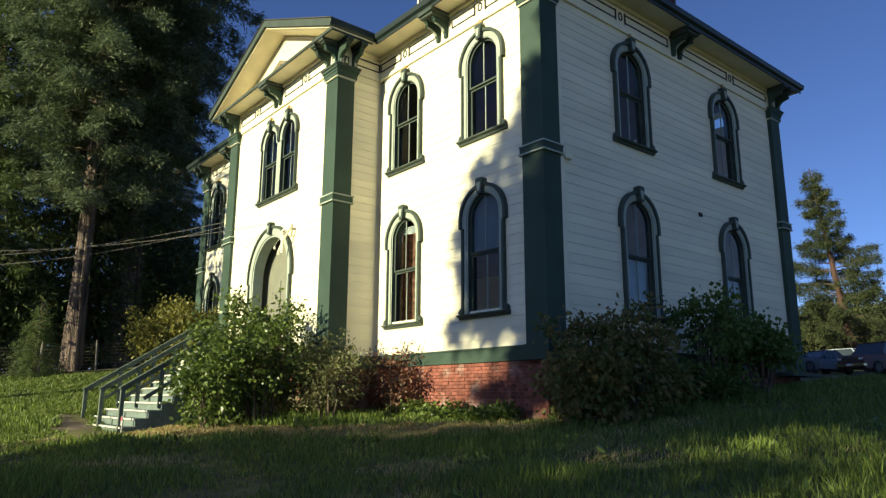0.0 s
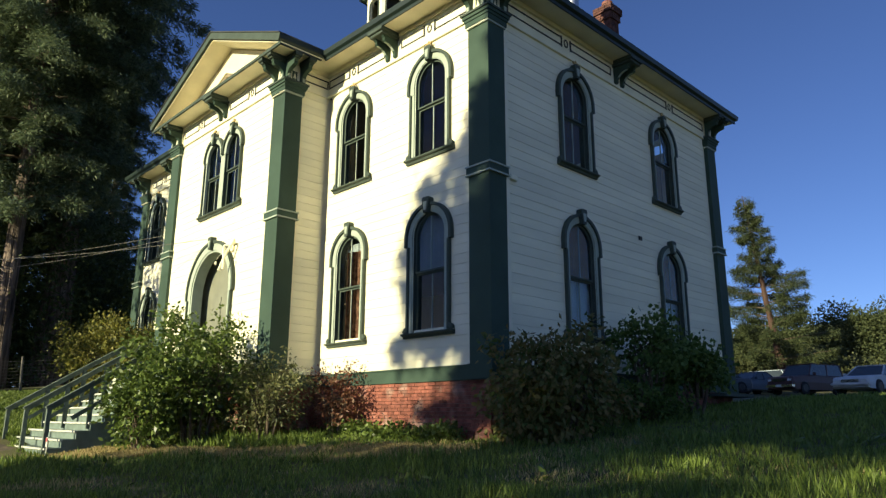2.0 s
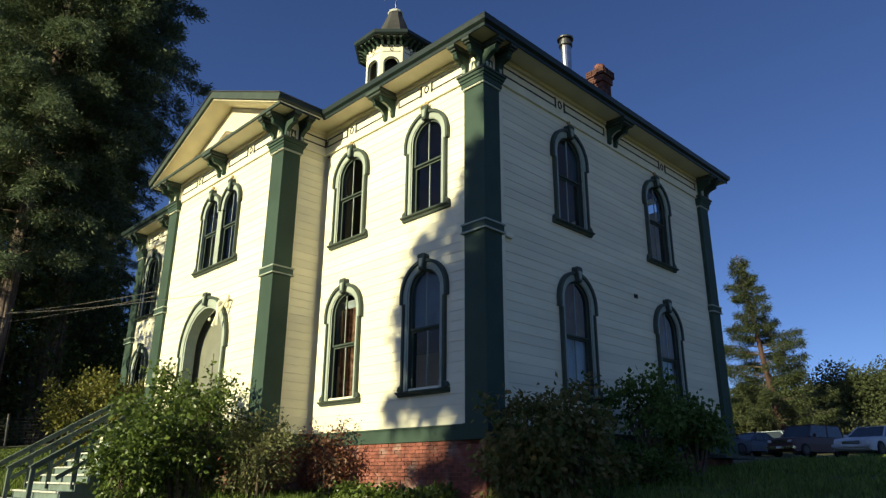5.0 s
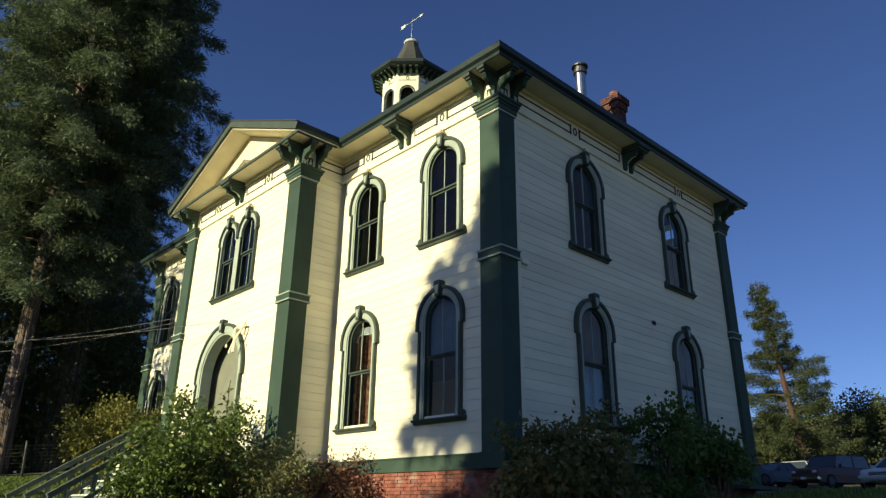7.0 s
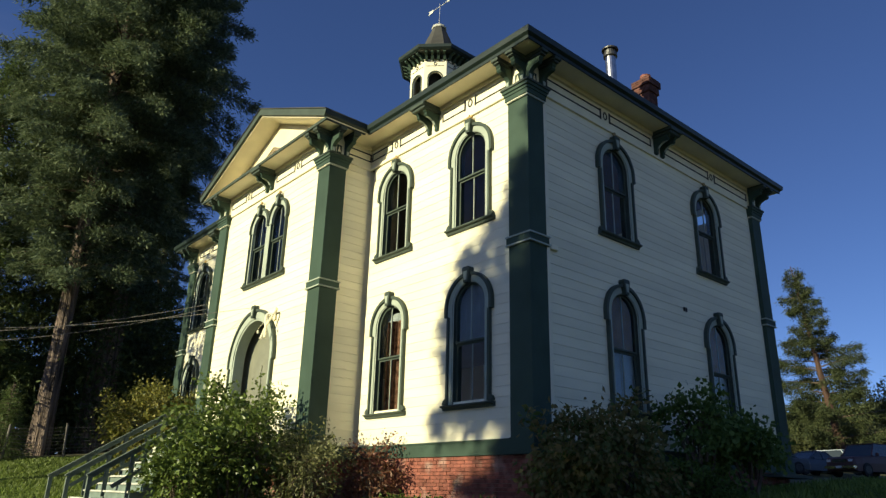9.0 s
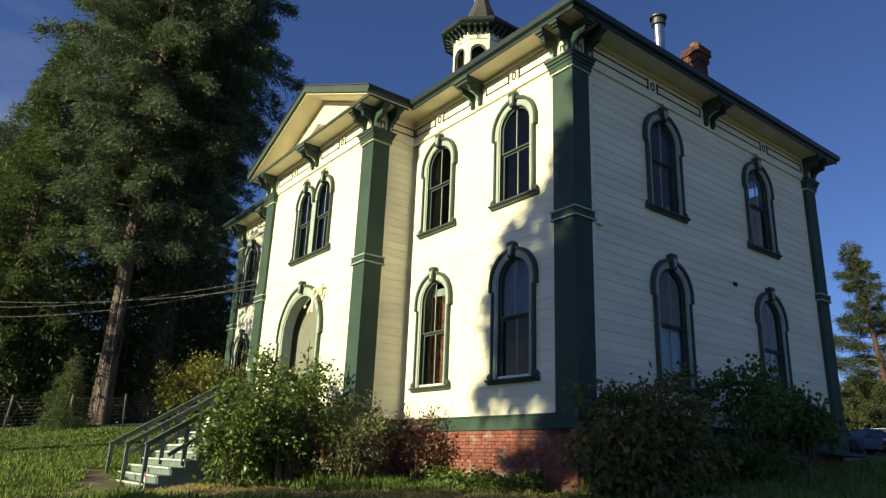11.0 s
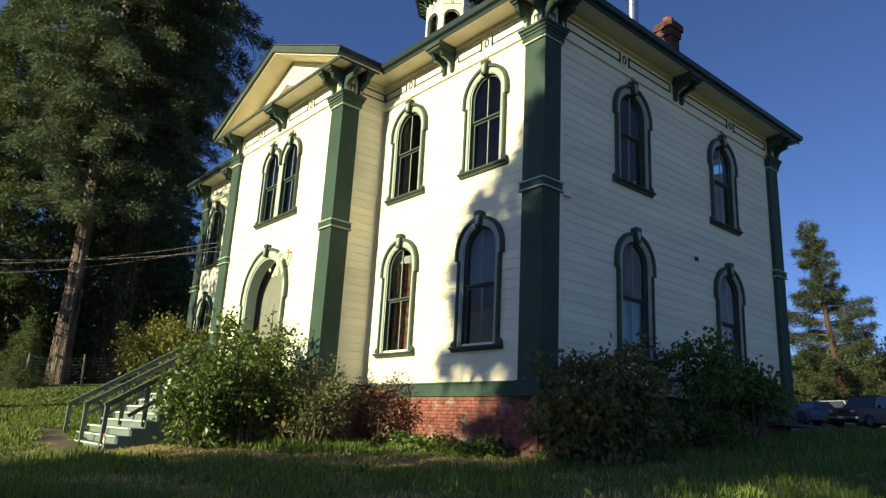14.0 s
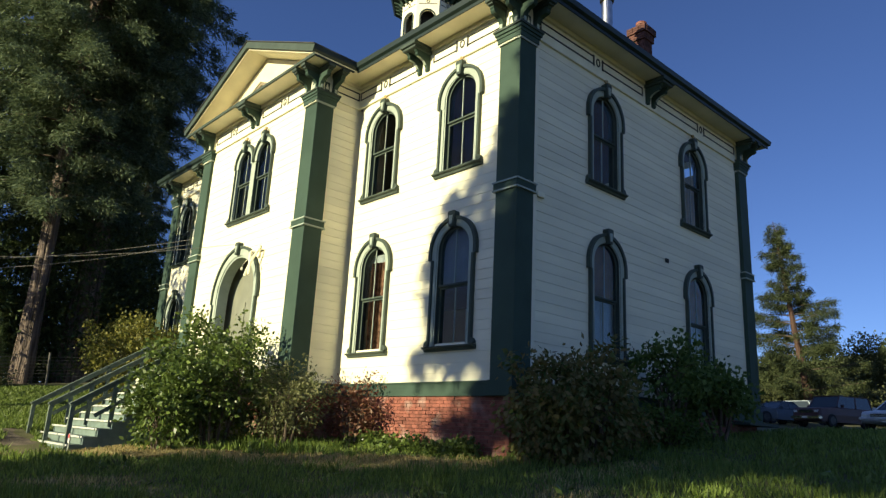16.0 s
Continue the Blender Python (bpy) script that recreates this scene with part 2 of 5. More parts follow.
# ---- schoolhouse: main measures ----
RIGHT, LEFT, FRONT, BACK = 0.0, -19.05, 0.0, 10.75
BAY_L, BAY_R, BAY_Y = -13.02, -6.10, -1.34
BAND0, SIDING0, SIDING1 = 2.36, 2.63, 10.42
FRIEZE1, SOFFIT, EAVE = 11.00, 11.10, 11.33
OUT = 0.75
ROW = 0.2164
house = thing("schoolhouse", "two-storey white clapboard schoolhouse with dark green trim on a brick base", "house")
F_FRONT, F_BAY, F_SIDE = pose(0, 0, 0), pose(0, BAY_Y, 0), pose(RIGHT, 0, 0, 0, 0, 90)
F_BAYSIDE = pose(BAY_R, BAY_Y, 0, 0, 0, 90)


class Opening:
    def __init__(self, u, sill, top, half):
        self.u, self.sill, self.top, self.half = u, sill, top, half

    def width(self, z):
        """Half the width of the hole at height z."""
        spring = self.top - self.half
        if z <= self.sill - 1e-6 or z >= self.top:
            return 0.0
        return self.half if z < spring else math.sqrt(max(0.0, self.half ** 2 - (z - spring) ** 2))


UP, LOW = (7.53, 10.01), (3.42, 6.23)
HALF = 0.60
front_open = [Opening(u, *s, HALF) for u in (-1.78, -4.75) for s in (UP, LOW)]
left_open = [Opening(u, *s, HALF) for u in (-14.5, -17.6) for s in (UP, LOW)]
side_open = [Opening(u, *s, HALF) for u in (3.16, 7.50) for s in (UP, LOW)]
DOOR_U, DOOR_Z, TWIN_U = -9.62, 2.78, -9.44
bay_open = [Opening(TWIN_U - 0.60, 7.53, 9.90, 0.56), Opening(TWIN_U + 0.60, 7.53, 9.90, 0.56), Opening(DOOR_U, DOOR_Z, 6.37, 1.20)]


def strips(u0, u1, z0, z1, holes):
    """The pieces of one course between u0 and u1 that no hole cuts away."""
    cuts = sorted((h for h in holes if max(h.width(z0 + 1e-4), h.width(z1 - 1e-4), h.width((z0 + z1) / 2)) > 0), key=lambda h: h.u)
    at0 = at1 = u0
    pieces = []
    for h in cuts:
        a, b = h.width(z0 + 1e-4), h.width(z1 - 1e-4)
        if z0 < h.sill - 1e-3:
            if z1 - h.sill < 0.12:
                continue
            a = b
        pieces.append((at0, h.u - a, h.u - b, at1))
        at0, at1 = h.u + a, h.u + b
    pieces.append((at0, u1, u1, at1))
    return [p for p in pieces if p[1] - p[0] > 0.01 or p[2] - p[3] > 0.01]


def clad_wall(name, u0, u1, holes, m, c0=0.0, c1=0.0, label="white-painted horizontal clapboard wall"):
    """A wall 0.22 thick with its openings, and the boards on it, each a piece of its own. c0, c1: bare ends under the corner posts."""
    bm = bmesh.new()
    z, rows = SIDING0, []
    while z < SIDING1 - 0.02:
        rows.append((z, min(z + ROW, SIDING1)))
        z += ROW
    for z0, z1 in rows:
        for a, b, c, d in strips(u0, u1, z0, z1, holes):
            prism(bm, ((a, z0), (b, z0), (c, z1), (d, z1)), 0.0, 0.22)
    bmesh.ops.remove_doubles(bm, verts=bm.verts, dist=0.0005)
    wall = part(name, bm, M_TRIM, house, label, m=m)
    rng = random.Random(len(name) * 7 + int(u0 * 10))
    for z0, z1 in rows:
        for a, b, c, d in strips(u0 + c0, u1 - c1, z0, z1, holes):
            bm = bmesh.new()
            t = rng.uniform(-0.002, 0.002)
            lo, hi = -0.030 + t, -0.022 + t
            ring = [(a, lo, z0 + 0.003), (b, lo, z0 + 0.003), (c, hi - 0.004, z1 - 0.005), (c, -0.021, z1), (d, -0.021, z1), (d, hi - 0.004, z1 - 0.005)]
            f = [bm.verts.new(p) for p in ring]
            back = [bm.verts.new((p[0], -0.001, p[2])) for p in (ring[0], ring[1], ring[3], ring[4])]
            bm.faces.new((f[0], f[1], f[2], f[5]))
            bm.faces.new((f[5], f[2], f[3], f[4]))
            bm.faces.new((f[1], f[0], back[0], back[1]))
            bm.faces.new((f[4], f[3], back[2], back[3]))
            bm.faces.new((f[0], f[5], f[4], back[3], back[0]))
            bm.faces.new((f[2], f[1], back[1], back[2], f[3]))
            part("board", bm, M_WHITE, wall)
    return wall


clad_wall("wall_front", BAY_R + 0.22, RIGHT - 0.22, front_open, F_FRONT, 0.0, 0.15)
clad_wall("wall_front_far", LEFT + 0.22, BAY_L, left_open, F_FRONT, 0.1, 0.0)
clad_wall("wall_bay", BAY_L + 0.22, BAY_R - 0.22, bay_open, F_BAY, 0.2, 0.2)
clad_wall("wall_side", FRONT, BACK - 0.22, side_open, F_SIDE, 0.45, 0.3)
clad_wall("wall_bay_side", 0.0, -BAY_Y + 0.2, [], F_BAYSIDE, 0.4, 0.23)
# plain walls that close the house
for nm, x0, x1, y0, y1 in (("wall_back", LEFT, RIGHT - 0.22, BACK - 0.22, BACK), ("wall_left", LEFT, LEFT + 0.22, FRONT, BACK - 0.22), ("wall_bay_left", BAY_L, BAY_L + 0.22, BAY_Y, FRONT)):
    part(nm, box(bmesh.new(), x0, x1, y0, y1, SIDING0, SIDING1), M_WHITE, house)
# inner floors and porch ceiling, coloured dark to imitate unlit rooms
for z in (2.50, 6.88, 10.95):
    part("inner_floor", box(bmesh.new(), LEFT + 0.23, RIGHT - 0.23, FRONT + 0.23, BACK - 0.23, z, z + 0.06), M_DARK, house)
part("porch_floor", box(bmesh.new(), BAY_L + 0.23, BAY_R - 0.23, BAY_Y + 0.02, FRONT + 0.2, 2.55, DOOR_Z), M_STAIR, house)
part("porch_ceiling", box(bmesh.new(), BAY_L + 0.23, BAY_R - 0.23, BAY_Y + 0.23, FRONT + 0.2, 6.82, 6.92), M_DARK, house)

# ---- skirting board and frieze on each outer wall ----
def wall_band(name, z0, z1, out, material, label=""):
    for u0, u1, m in ((BAY_R, RIGHT + out, F_FRONT), (LEFT - out, BAY_L, F_FRONT), (BAY_L - out, BAY_R + out, F_BAY), (0.0, BACK, F_SIDE), (0.0, -BAY_Y - out, F_BAYSIDE)):
        part(name, box(bmesh.new(), u0, u1, -out, -0.001 if out < 0.2 else 0.1, z0, z1), material, house, label, m=m)


wall_band("skirting_board", BAND0, SIDING0, 0.075, M_GREEN, "dark green skirting board")
wall_band("drip_ledge", SIDING0, SIDING0 + 0.035, 0.095, M_GREEN)
wall_band("frieze", SIDING1, FRIEZE1 + 0.02, 0.05, M_TRIM, "white frieze board")
wall_band("frieze_moulding", SIDING1 - 0.03, SIDING1 + 0.03, 0.085, M_TRIM)
wall_band("crown_moulding", FRIEZE1, SOFFIT + 0.002, 0.12, M_CREAM)

# ---- corner posts ----
def corner_post(x0, x1, y0, y1):
    post = part("corner_post", box(bmesh.new(), x0, x1, y0, y1, BAND0, 10.22), M_GREEN, house, "dark green corner pilaster")
    for z0, z1, o, mt in ((6.61, 6.645, 0.06, M_PALE), (6.645, 6.795, 0.04, M_GREEN), (6.795, 6.83, 0.06, M_PALE), (10.10, 10.15, 0.03, M_PALE), (10.15, 10.27, 0.05, M_GREEN), (10.27, 10.34, 0.07, M_GREEN), (10.34, 10.42, 0.10, M_GREEN), (10.42, 10.47, 0.13, M_GREEN_MID), (BAND0 + 0.001, SIDING0 + 0.04, 0.03, M_GREEN)):
        part("post_moulding", box(bmesh.new(), x0 - o, x1 + o, y0 - o, y1 + o, z0, z1), mt, post)
    part("post_cap", box(bmesh.new(), x0 + 0.02, x1 - 0.02, y0 + 0.02, y1 - 0.02, 10.47, SOFFIT), M_TRIM, post)
    k = x0 + 0.03
    while k < x1 - 0.03:
        part("dentil", box(bmesh.new(), k, k + 0.03, y0 - 0.055, y0 - 0.02, 10.095, 10.13), M_TRIM, post)
        k += 0.06
    return post


P = 0.12
corner_post(-0.48, P, -P, 0.41)
corner_post(BAY_R - 0.48, BAY_R + P, BAY_Y - P, BAY_Y + 0.41)
corner_post(BAY_L - P, BAY_L + 0.48, BAY_Y - P, BAY_Y + 0.41)
corner_post(LEFT - P, LEFT + 0.48, -P, 0.41)
corner_post(-0.48, P, BACK - 0.41, BACK + P)

# ---- eaves and roofs ----
def eave(name, x0, x1, y0, y1):
    part(name, box(bmesh.new(), x0, x1, y0, y1, SOFFIT, SOFFIT + 0.05), M_CREAM, house, "cream boarded soffit")
    prof = ((0.0, SOFFIT - 0.03), (0.03, SOFFIT - 0.03), (0.03, SOFFIT + 0.05), (0.10, SOFFIT + 0.10), (0.12, EAVE - 0.03), (0.12, EAVE), (0.0, EAVE))
    return prof


def fascia(bm, a, b, out, prof):
    """The gutter board from a to b; out: the way that it faces."""
    a, b, out = Vector(a), Vector(b), Vector(out)
    along = (b - a).normalized()
    r = []
    for base in (a, b):
        sgn = -1 if base is a else 1
        r.append([bm.verts.new(base + out * o + along * sgn * o + Vector((0, 0, z))) for o, z in prof])
    bm.faces.new(r[0])
    bm.faces.new(r[1][::-1])
    for i in range(len(prof)):
        j = (i + 1) % len(prof)
        bm.faces.new((r[0][j], r[0][i], r[1][i], r[1][j]))


E0 = OUT - 0.12
prof = eave("soffit", LEFT - E0, RIGHT + E0, FRONT - E0, BACK + E0)
part("soffit", box(bmesh.new(), BAY_L - E0, BAY_R + E0, BAY_Y - E0, FRONT - E0, SOFFIT + 0.001, SOFFIT + 0.05), M_CREAM, house, "cream boarded soffit")
for a, b, out in (((BAY_R + OUT, -E0, 0), (RIGHT + E0, -E0, 0), (0, -1, 0)), ((RIGHT + E0, -E0, 0), (RIGHT + E0, BACK + E0, 0), (1, 0, 0)), ((LEFT - E0, -E0, 0), (BAY_L - OUT, -E0, 0), (0, -1, 0)), ((LEFT - E0, BACK + E0, 0), (LEFT - E0, -E0, 0), (-1, 0, 0)), ((BAY_R + E0, BAY_Y - E0, 0), (BAY_R + E0, -OUT, 0), (1, 0, 0)), ((BAY_L - E0, -OUT, 0), (BAY_L - E0, BAY_Y - E0, 0), (-1, 0, 0))):
    bm = bmesh.new()
    fascia(bm, a, b, out, prof)
    part("gutter", bm, M_GUTTER, house, "dark green gutter and fascia")
# low cornice under the pediment
bm = bmesh.new()
fascia(bm, (BAY_L - E0, BAY_Y - E0, 0), (BAY_R + E0, BAY_Y - E0, 0), (0, -1, 0), ((0.0, SOFFIT - 0.02), (0.05, SOFFIT - 0.02), (0.06, SOFFIT + 0.05), (0.0, SOFFIT + 0.06)))
part("pediment_cornice", bm, M_GREEN_MID, house)
# hipped main roof
bm = bmesh.new()
TOPZ = 13.9
e = OUT - 0.02
v = [bm.verts.new(p) for p in ((LEFT - e, -e, EAVE - 0.01), (RIGHT + e, -e, EAVE - 0.01), (RIGHT + e, BACK + e, EAVE - 0.01), (LEFT - e, BACK + e, EAVE - 0.01), (LEFT + 4.8, BACK / 2, TOPZ), (RIGHT - 4.8, BACK / 2, TOPZ))]
for f in ((0, 1, 5, 4), (1, 2, 5), (2, 3, 4, 5), (3, 0, 4), (3, 2, 1, 0)):
    bm.faces.new([v[i] for i in f])
part("roof", bm, M_ROOF, house, "dark shingled hip roof")
M_TAN = mat("tan_moulding_paint", (0.25, 0.20, 0.125), 0.6, vary=0.1)
# pediment: raking roof slabs, tympanum and its panel
APEX = Vector(((BAY_L + BAY_R) / 2, 13.14))
tipL, tipR = Vector((BAY_L - OUT, EAVE)), Vector((BAY_R + OUT, EAVE))
for tip in (tipL, tipR):
    d = (APEX - tip).normalized()
    nrm = Vector((d.y, -d.x)) if d.x > 0 else Vector((-d.y, d.x))
    for thick0, thick1, y0, mt, name in ((0.0, 0.20, BAY_Y - OUT, M_GREEN_MID, "raking_cornice"), (0.20, 0.24, BAY_Y - OUT + 0.08, M_CREAM, "raking_soffit"), (-0.03, -0.004, BAY_Y - OUT - 0.03, M_ROOF, "gable_roof")):
        a, b = tip + nrm * thick0, APEX + Vector((0, -thick0 / abs(d.x)))
        c, e2 = APEX + Vector((0, -thick1 / abs(d.x))), tip + nrm * thick1
        part(name, prism(bmesh.new(), (a, b, c, e2), y0, 3.5), mt, house)
zb = SOFFIT + 0.05
half = (BAY_R - BAY_L) / 2 + 0.5
slope = (APEX.y - EAVE) / (APEX.x - tipL.x)
part("tympanum", prism(bmesh.new(), ((APEX.x - half, zb), (APEX.x + half, zb), (APEX.x, zb + half * slope)), BAY_Y - 0.02, BAY_Y + 0.1), M_CREAM, house, "cream boarded tympanum")
for h0, h1, o, mt in ((2.20, 1.90, 0.14, M_CREAM), (2.20, 1.66, 0.10, M_TAN), (1.28, 1.20, 0.05, M_GREEN_MID)):
    pts = [[(APEX.x - h, zb + 0.02), (APEX.x, zb + 0.02 + h * slope), (APEX.x + h, zb + 0.02)] for h in (h0, h1)]
    part("panel_moulding", band(bmesh.new(), pts[0], pts[1], BAY_Y - 0.02 - o, BAY_Y - 0.02), mt, house)
part("pediment_panel", prism(bmesh.new(), ((APEX.x - 1.7, zb + 0.02), (APEX.x + 1.7, zb + 0.02), (APEX.x, zb + 0.02 + 1.7 * slope)), BAY_Y - 0.06, BAY_Y - 0.03), M_TRIM, house, "white triangular panel")

# ---- windows ----
def pane(name, bm, parent):
    g = part(name, bm, M_GLASS, parent)
    g.visible_shadow = False
    return g


def sash_set(win, r, top, meet, foot, dx=0.0):
    """Two sliding sashes with one upright bar each, under a round head."""
    spring = top - r
    out = [(x + dx, z) for x, z in arch(r, spring, meet)]
    inn = [(x + dx, z) for x, z in arch(r - 0.05, spring, meet)]
    up = part("upper_sash", band(bmesh.new(), out, inn, 0.0, 0.04), M_GREEN_MID, win)
    lo = part("lower_sash", band(bmesh.new(), [(r + dx, foot), (r + dx, meet), (-r + dx, meet), (-r + dx, foot)], [(r - 0.05 + dx, foot), (r - 0.05 + dx, meet - 0.05), (-r + 0.05 + dx, meet - 0.05), (-r + 0.05 + dx, foot)], 0.045, 0.085), M_GREEN_MID, win)
    part("bottom_rail", box(bmesh.new(), dx - r + 0.05, dx + r - 0.05, 0.045, 0.085, foot, foot + 0.07), M_GREEN_MID, win)
    part("meeting_rail", box(bmesh.new(), dx - r + 0.002, dx + r - 0.002, -0.005, 0.042, meet - 0.002, meet + 0.04), M_GREEN_MID, win)
    part("muntin", box(bmesh.new(), dx - 0.010, dx + 0.010, 0.005, 0.035, meet + 0.045, top - 0.05), M_PALE, win)
    part("muntin", box(bmesh.new(), dx - 0.010, dx + 0.010, 0.05, 0.08, foot + 0.07, meet - 0.05), M_PALE, win)
    pane("pane", prism(bmesh.new(), inn, 0.018, 0.022), win)
    pane("pane", box(bmesh.new(), dx - r + 0.05, dx + r - 0.05, 0.062, 0.066, foot + 0.07, meet - 0.05), win)


def keystone(win, top, dx=0.0, finial=False):
    pts = ((dx - 0.065, top - 0.26), (dx + 0.065, top - 0.26), (dx + 0.115, top + 0.06), (dx + 0.09, top + 0.11), (dx - 0.09, top + 0.11), (dx - 0.115, top + 0.06))
    part("keystone", prism(bmesh.new(), pts, -0.19, 0.0), M_GREEN_MID, win)
    part("keystone_face", prism(bmesh.new(), ((dx - 0.035, top - 0.20), (dx + 0.035, top - 0.20), (dx + 0.06, top + 0.0), (dx - 0.06, top + 0.0)), -0.205, -0.189), M_PALE, win)
    if finial:
        bm = bmesh.new()
        lathe(bm, ((0.03, 0), (0.045, 0.03), (0.02, 0.06), (0.035, 0.10), (0.01, 0.15)), (dx, -0.12, top + 0.105), 8)
        for s in (-1, 1):
            prism(bm, ((dx, top + 0.13), (dx + s * 0.09, top + 0.16), (dx + s * 0.10, top + 0.21), (dx + s * 0.03, top + 0.18)), -0.14, -0.10)
        part("finial", bm, M_GOLD, win, "small gilt leaf finial")


def hood(win, top, dx=0.0, shoulder=0.95, R=0.76, clip=None):
    spring = top - R
    pick = (lambda p: True) if clip is None else (lambda p: (p[0] - dx) * clip >= -1e-6)
    for r0, r1, y, mt, nm in ((R, R - 0.075, -0.135, M_GREEN_MID, "hood_rim"), (R - 0.075, R - 0.215, -0.085, M_PALE, "hood_face")):
        o = [(x + dx, z) for x, z in arch(r0, spring, top - shoulder)]
        i = [(x + dx, z) for x, z in arch(r1, spring, top - shoulder)]
        part(nm, band(bmesh.new(), o, i, y, 0.0), mt, win)


def sill(win, half):
    prof = ((-0.15, 0.06), (-0.17, 0.075), (-0.17, 0.10), (0.16, 0.12), (0.16, 0.0), (-0.08, 0.0), (-0.10, 0.045))
    part("sill", side_prism(bmesh.new(), prof, -half, half), M_GREEN_MID, win)
    for s in (-1, 1):
        pts = [(s * (half - 0.02), 0.12), (s * (half - 0.015), 0.16), (s * (half - 0.05), 0.22), (s * (half - 0.13), 0.25), (s * (half - 0.16), 0.12)]
        part("sill_ear", prism(bmesh.new(), pts if s > 0 else pts[::-1], -0.12, 0.0), M_GREEN_MID, win)


def make_window(H, meet, finial, label):
    win = new("window")
    win.parent = house
    tagged(win, label)
    sill(win, 0.80)
    hood(win, H)
    for s in (-1, 1):
        for a, b, y, mt, nm in ((0.685, 0.625, -0.12, M_GREEN_MID, "jamb_rim"), (0.625, 0.545, -0.075, M_PALE, "jamb_face")):
            x0, x1 = sorted((s * a, s * b))
            part(nm, box(bmesh.new(), x0, x1, y, 0.0, 0.12, H - 0.951), mt, win)
    part("reveal", band(bmesh.new(), arch(0.60, H - 0.73, 0.11), arch(0.50, H - 0.73, 0.11), -0.06, 0.20), M_GREEN_MID, win)
    part("bead", band(bmesh.new(), arch(0.53, H - 0.73, 0.12), arch(0.50, H - 0.73, 0.12), -0.065, -0.04), M_PALE, win)
    sash_set(win, 0.50, H - 0.23, meet, 0.12)
    keystone(win, H, finial=finial)
    return win


M_GOLD = mat("gilt_paint", (0.45, 0.32, 0.13), 0.5, vary=0.1)
up_win = make_window(2.71, 1.37, True, "tall round-headed upper sash window with green hood and gilt finial")
low_win = make_window(3.03, 1.46, False, "tall round-headed lower sash window with green hood and keystone")
places = [(F_FRONT @ pose(u, 0, 0)) for u in (-1.78, -4.75, -14.5, -17.6)] + [(F_SIDE @ pose(u, 0, 0)) for u in (3.16, 7.50)]
for i, m in enumerate(places):
    for win, z in ((up_win, 7.43), (low_win, 3.32)):
        mm = m @ pose(0, 0, z)
        if i == 0:
            win.matrix_basis = mm
        else:
            copy_thing(win, mm)

# double window over the porch
twin = new("window")
twin.parent = house
tagged(twin, "paired round-headed sash windows under two green hoods")
TH = 2.56
sill(twin, 1.30)
for dx in (-0.60, 0.60):
    hood(twin, TH, dx, 0.72, 0.62)
    part("reveal", band(bmesh.new(), [(x + dx, z) for x, z in arch(0.56, TH - 0.64, 0.11)], [(x + dx, z) for x, z in arch(0.46, TH - 0.64, 0.11)], -0.06, 0.20), M_GREEN_MID, twin)
    sash_set(twin, 0.46, TH - 0.18, 1.28, 0.12, dx)
    keystone(twin, TH, dx, True)
for a, b, y, mt, nm in ((1.17, 1.11, -0.12, M_GREEN_MID, "jamb_rim"), (1.11, 1.05, -0.075, M_PALE, "jamb_face"), (0.13, -0.13, -0.07, M_PALE, "centre_post"), (-1.05, -1.11, -0.075, M_PALE, "jamb_face"), (-1.11, -1.17, -0.12, M_GREEN_MID, "jamb_rim")):
    part(nm, box(bmesh.new(), b, a, y, 0.0, 0.12, TH - 0.721), mt, twin)
twin.matrix_basis = F_BAY @ pose(TWIN_U, 0, 7.43)

# porch opening with its green surround
porch = new("porch_arch")
porch.parent = house
tagged(porch, "round-headed porch opening with a green moulded surround")
for r0, r1, y, mt, nm, foot in ((1.46, 1.38, -0.13, M_GREEN_MID, "surround_rim", 5.00), (1.38, 1.18, -0.085, M_PALE, "surround_face", 5.00)):
    part(nm, band(bmesh.new(), arch(r0, 5.17, foot), arch(r1, 5.17, foot), y, 0.0), mt, porch)
for s in (-1, 1):
    for a, b, y, mt, nm in ((1.38, 1.31, -0.12, M_GREEN_MID, "jamb_rim"), (1.31, 1.18, -0.075, M_PALE, "jamb_face")):
        x0, x1 = sorted((s * a, s * b))
        part(nm, box(bmesh.new(), x0, x1, y, 0.0, 2.79, 4.999), mt, porch)
part("reveal", band(bmesh.new(), arch(1.21, 5.17, 2.79), arch(1.12, 5.17, 2.79), -0.06, 0.26), M_PALE, porch)
keystone(porch, 6.62)
porch.matrix_basis = F_BAY @ pose(DOOR_U, 0, 0)
# porch back wall with the double door
M_PORCH = mat("porch_paint", (0.20, 0.205, 0.155), 0.6, vary=0.08, scale=2, fine=40)
part("porch_back_wall", box(bmesh.new(), BAY_L + 0.23, BAY_R - 0.23, -0.90, -0.80, DOOR_Z, 6.81), M_PORCH, house, "grey-green porch wall")
door = part("door", soft_box(DOOR_U - 0.80, DOOR_U + 0.80, -0.95, -0.902, DOOR_Z + 0.01, 5.2), M_PORCH, house, "tall grey-green double door inside the porch")
for k in (-1, 1):
    for z0, z1 in ((3.0, 3.85), (4.0, 5.05)):
        part("door_panel", soft_box(DOOR_U + k * 0.4 - 0.28, DOOR_U + k * 0.4 + 0.28, -0.97, -0.951, z0, z1, 0.008), M_PORCH, door)

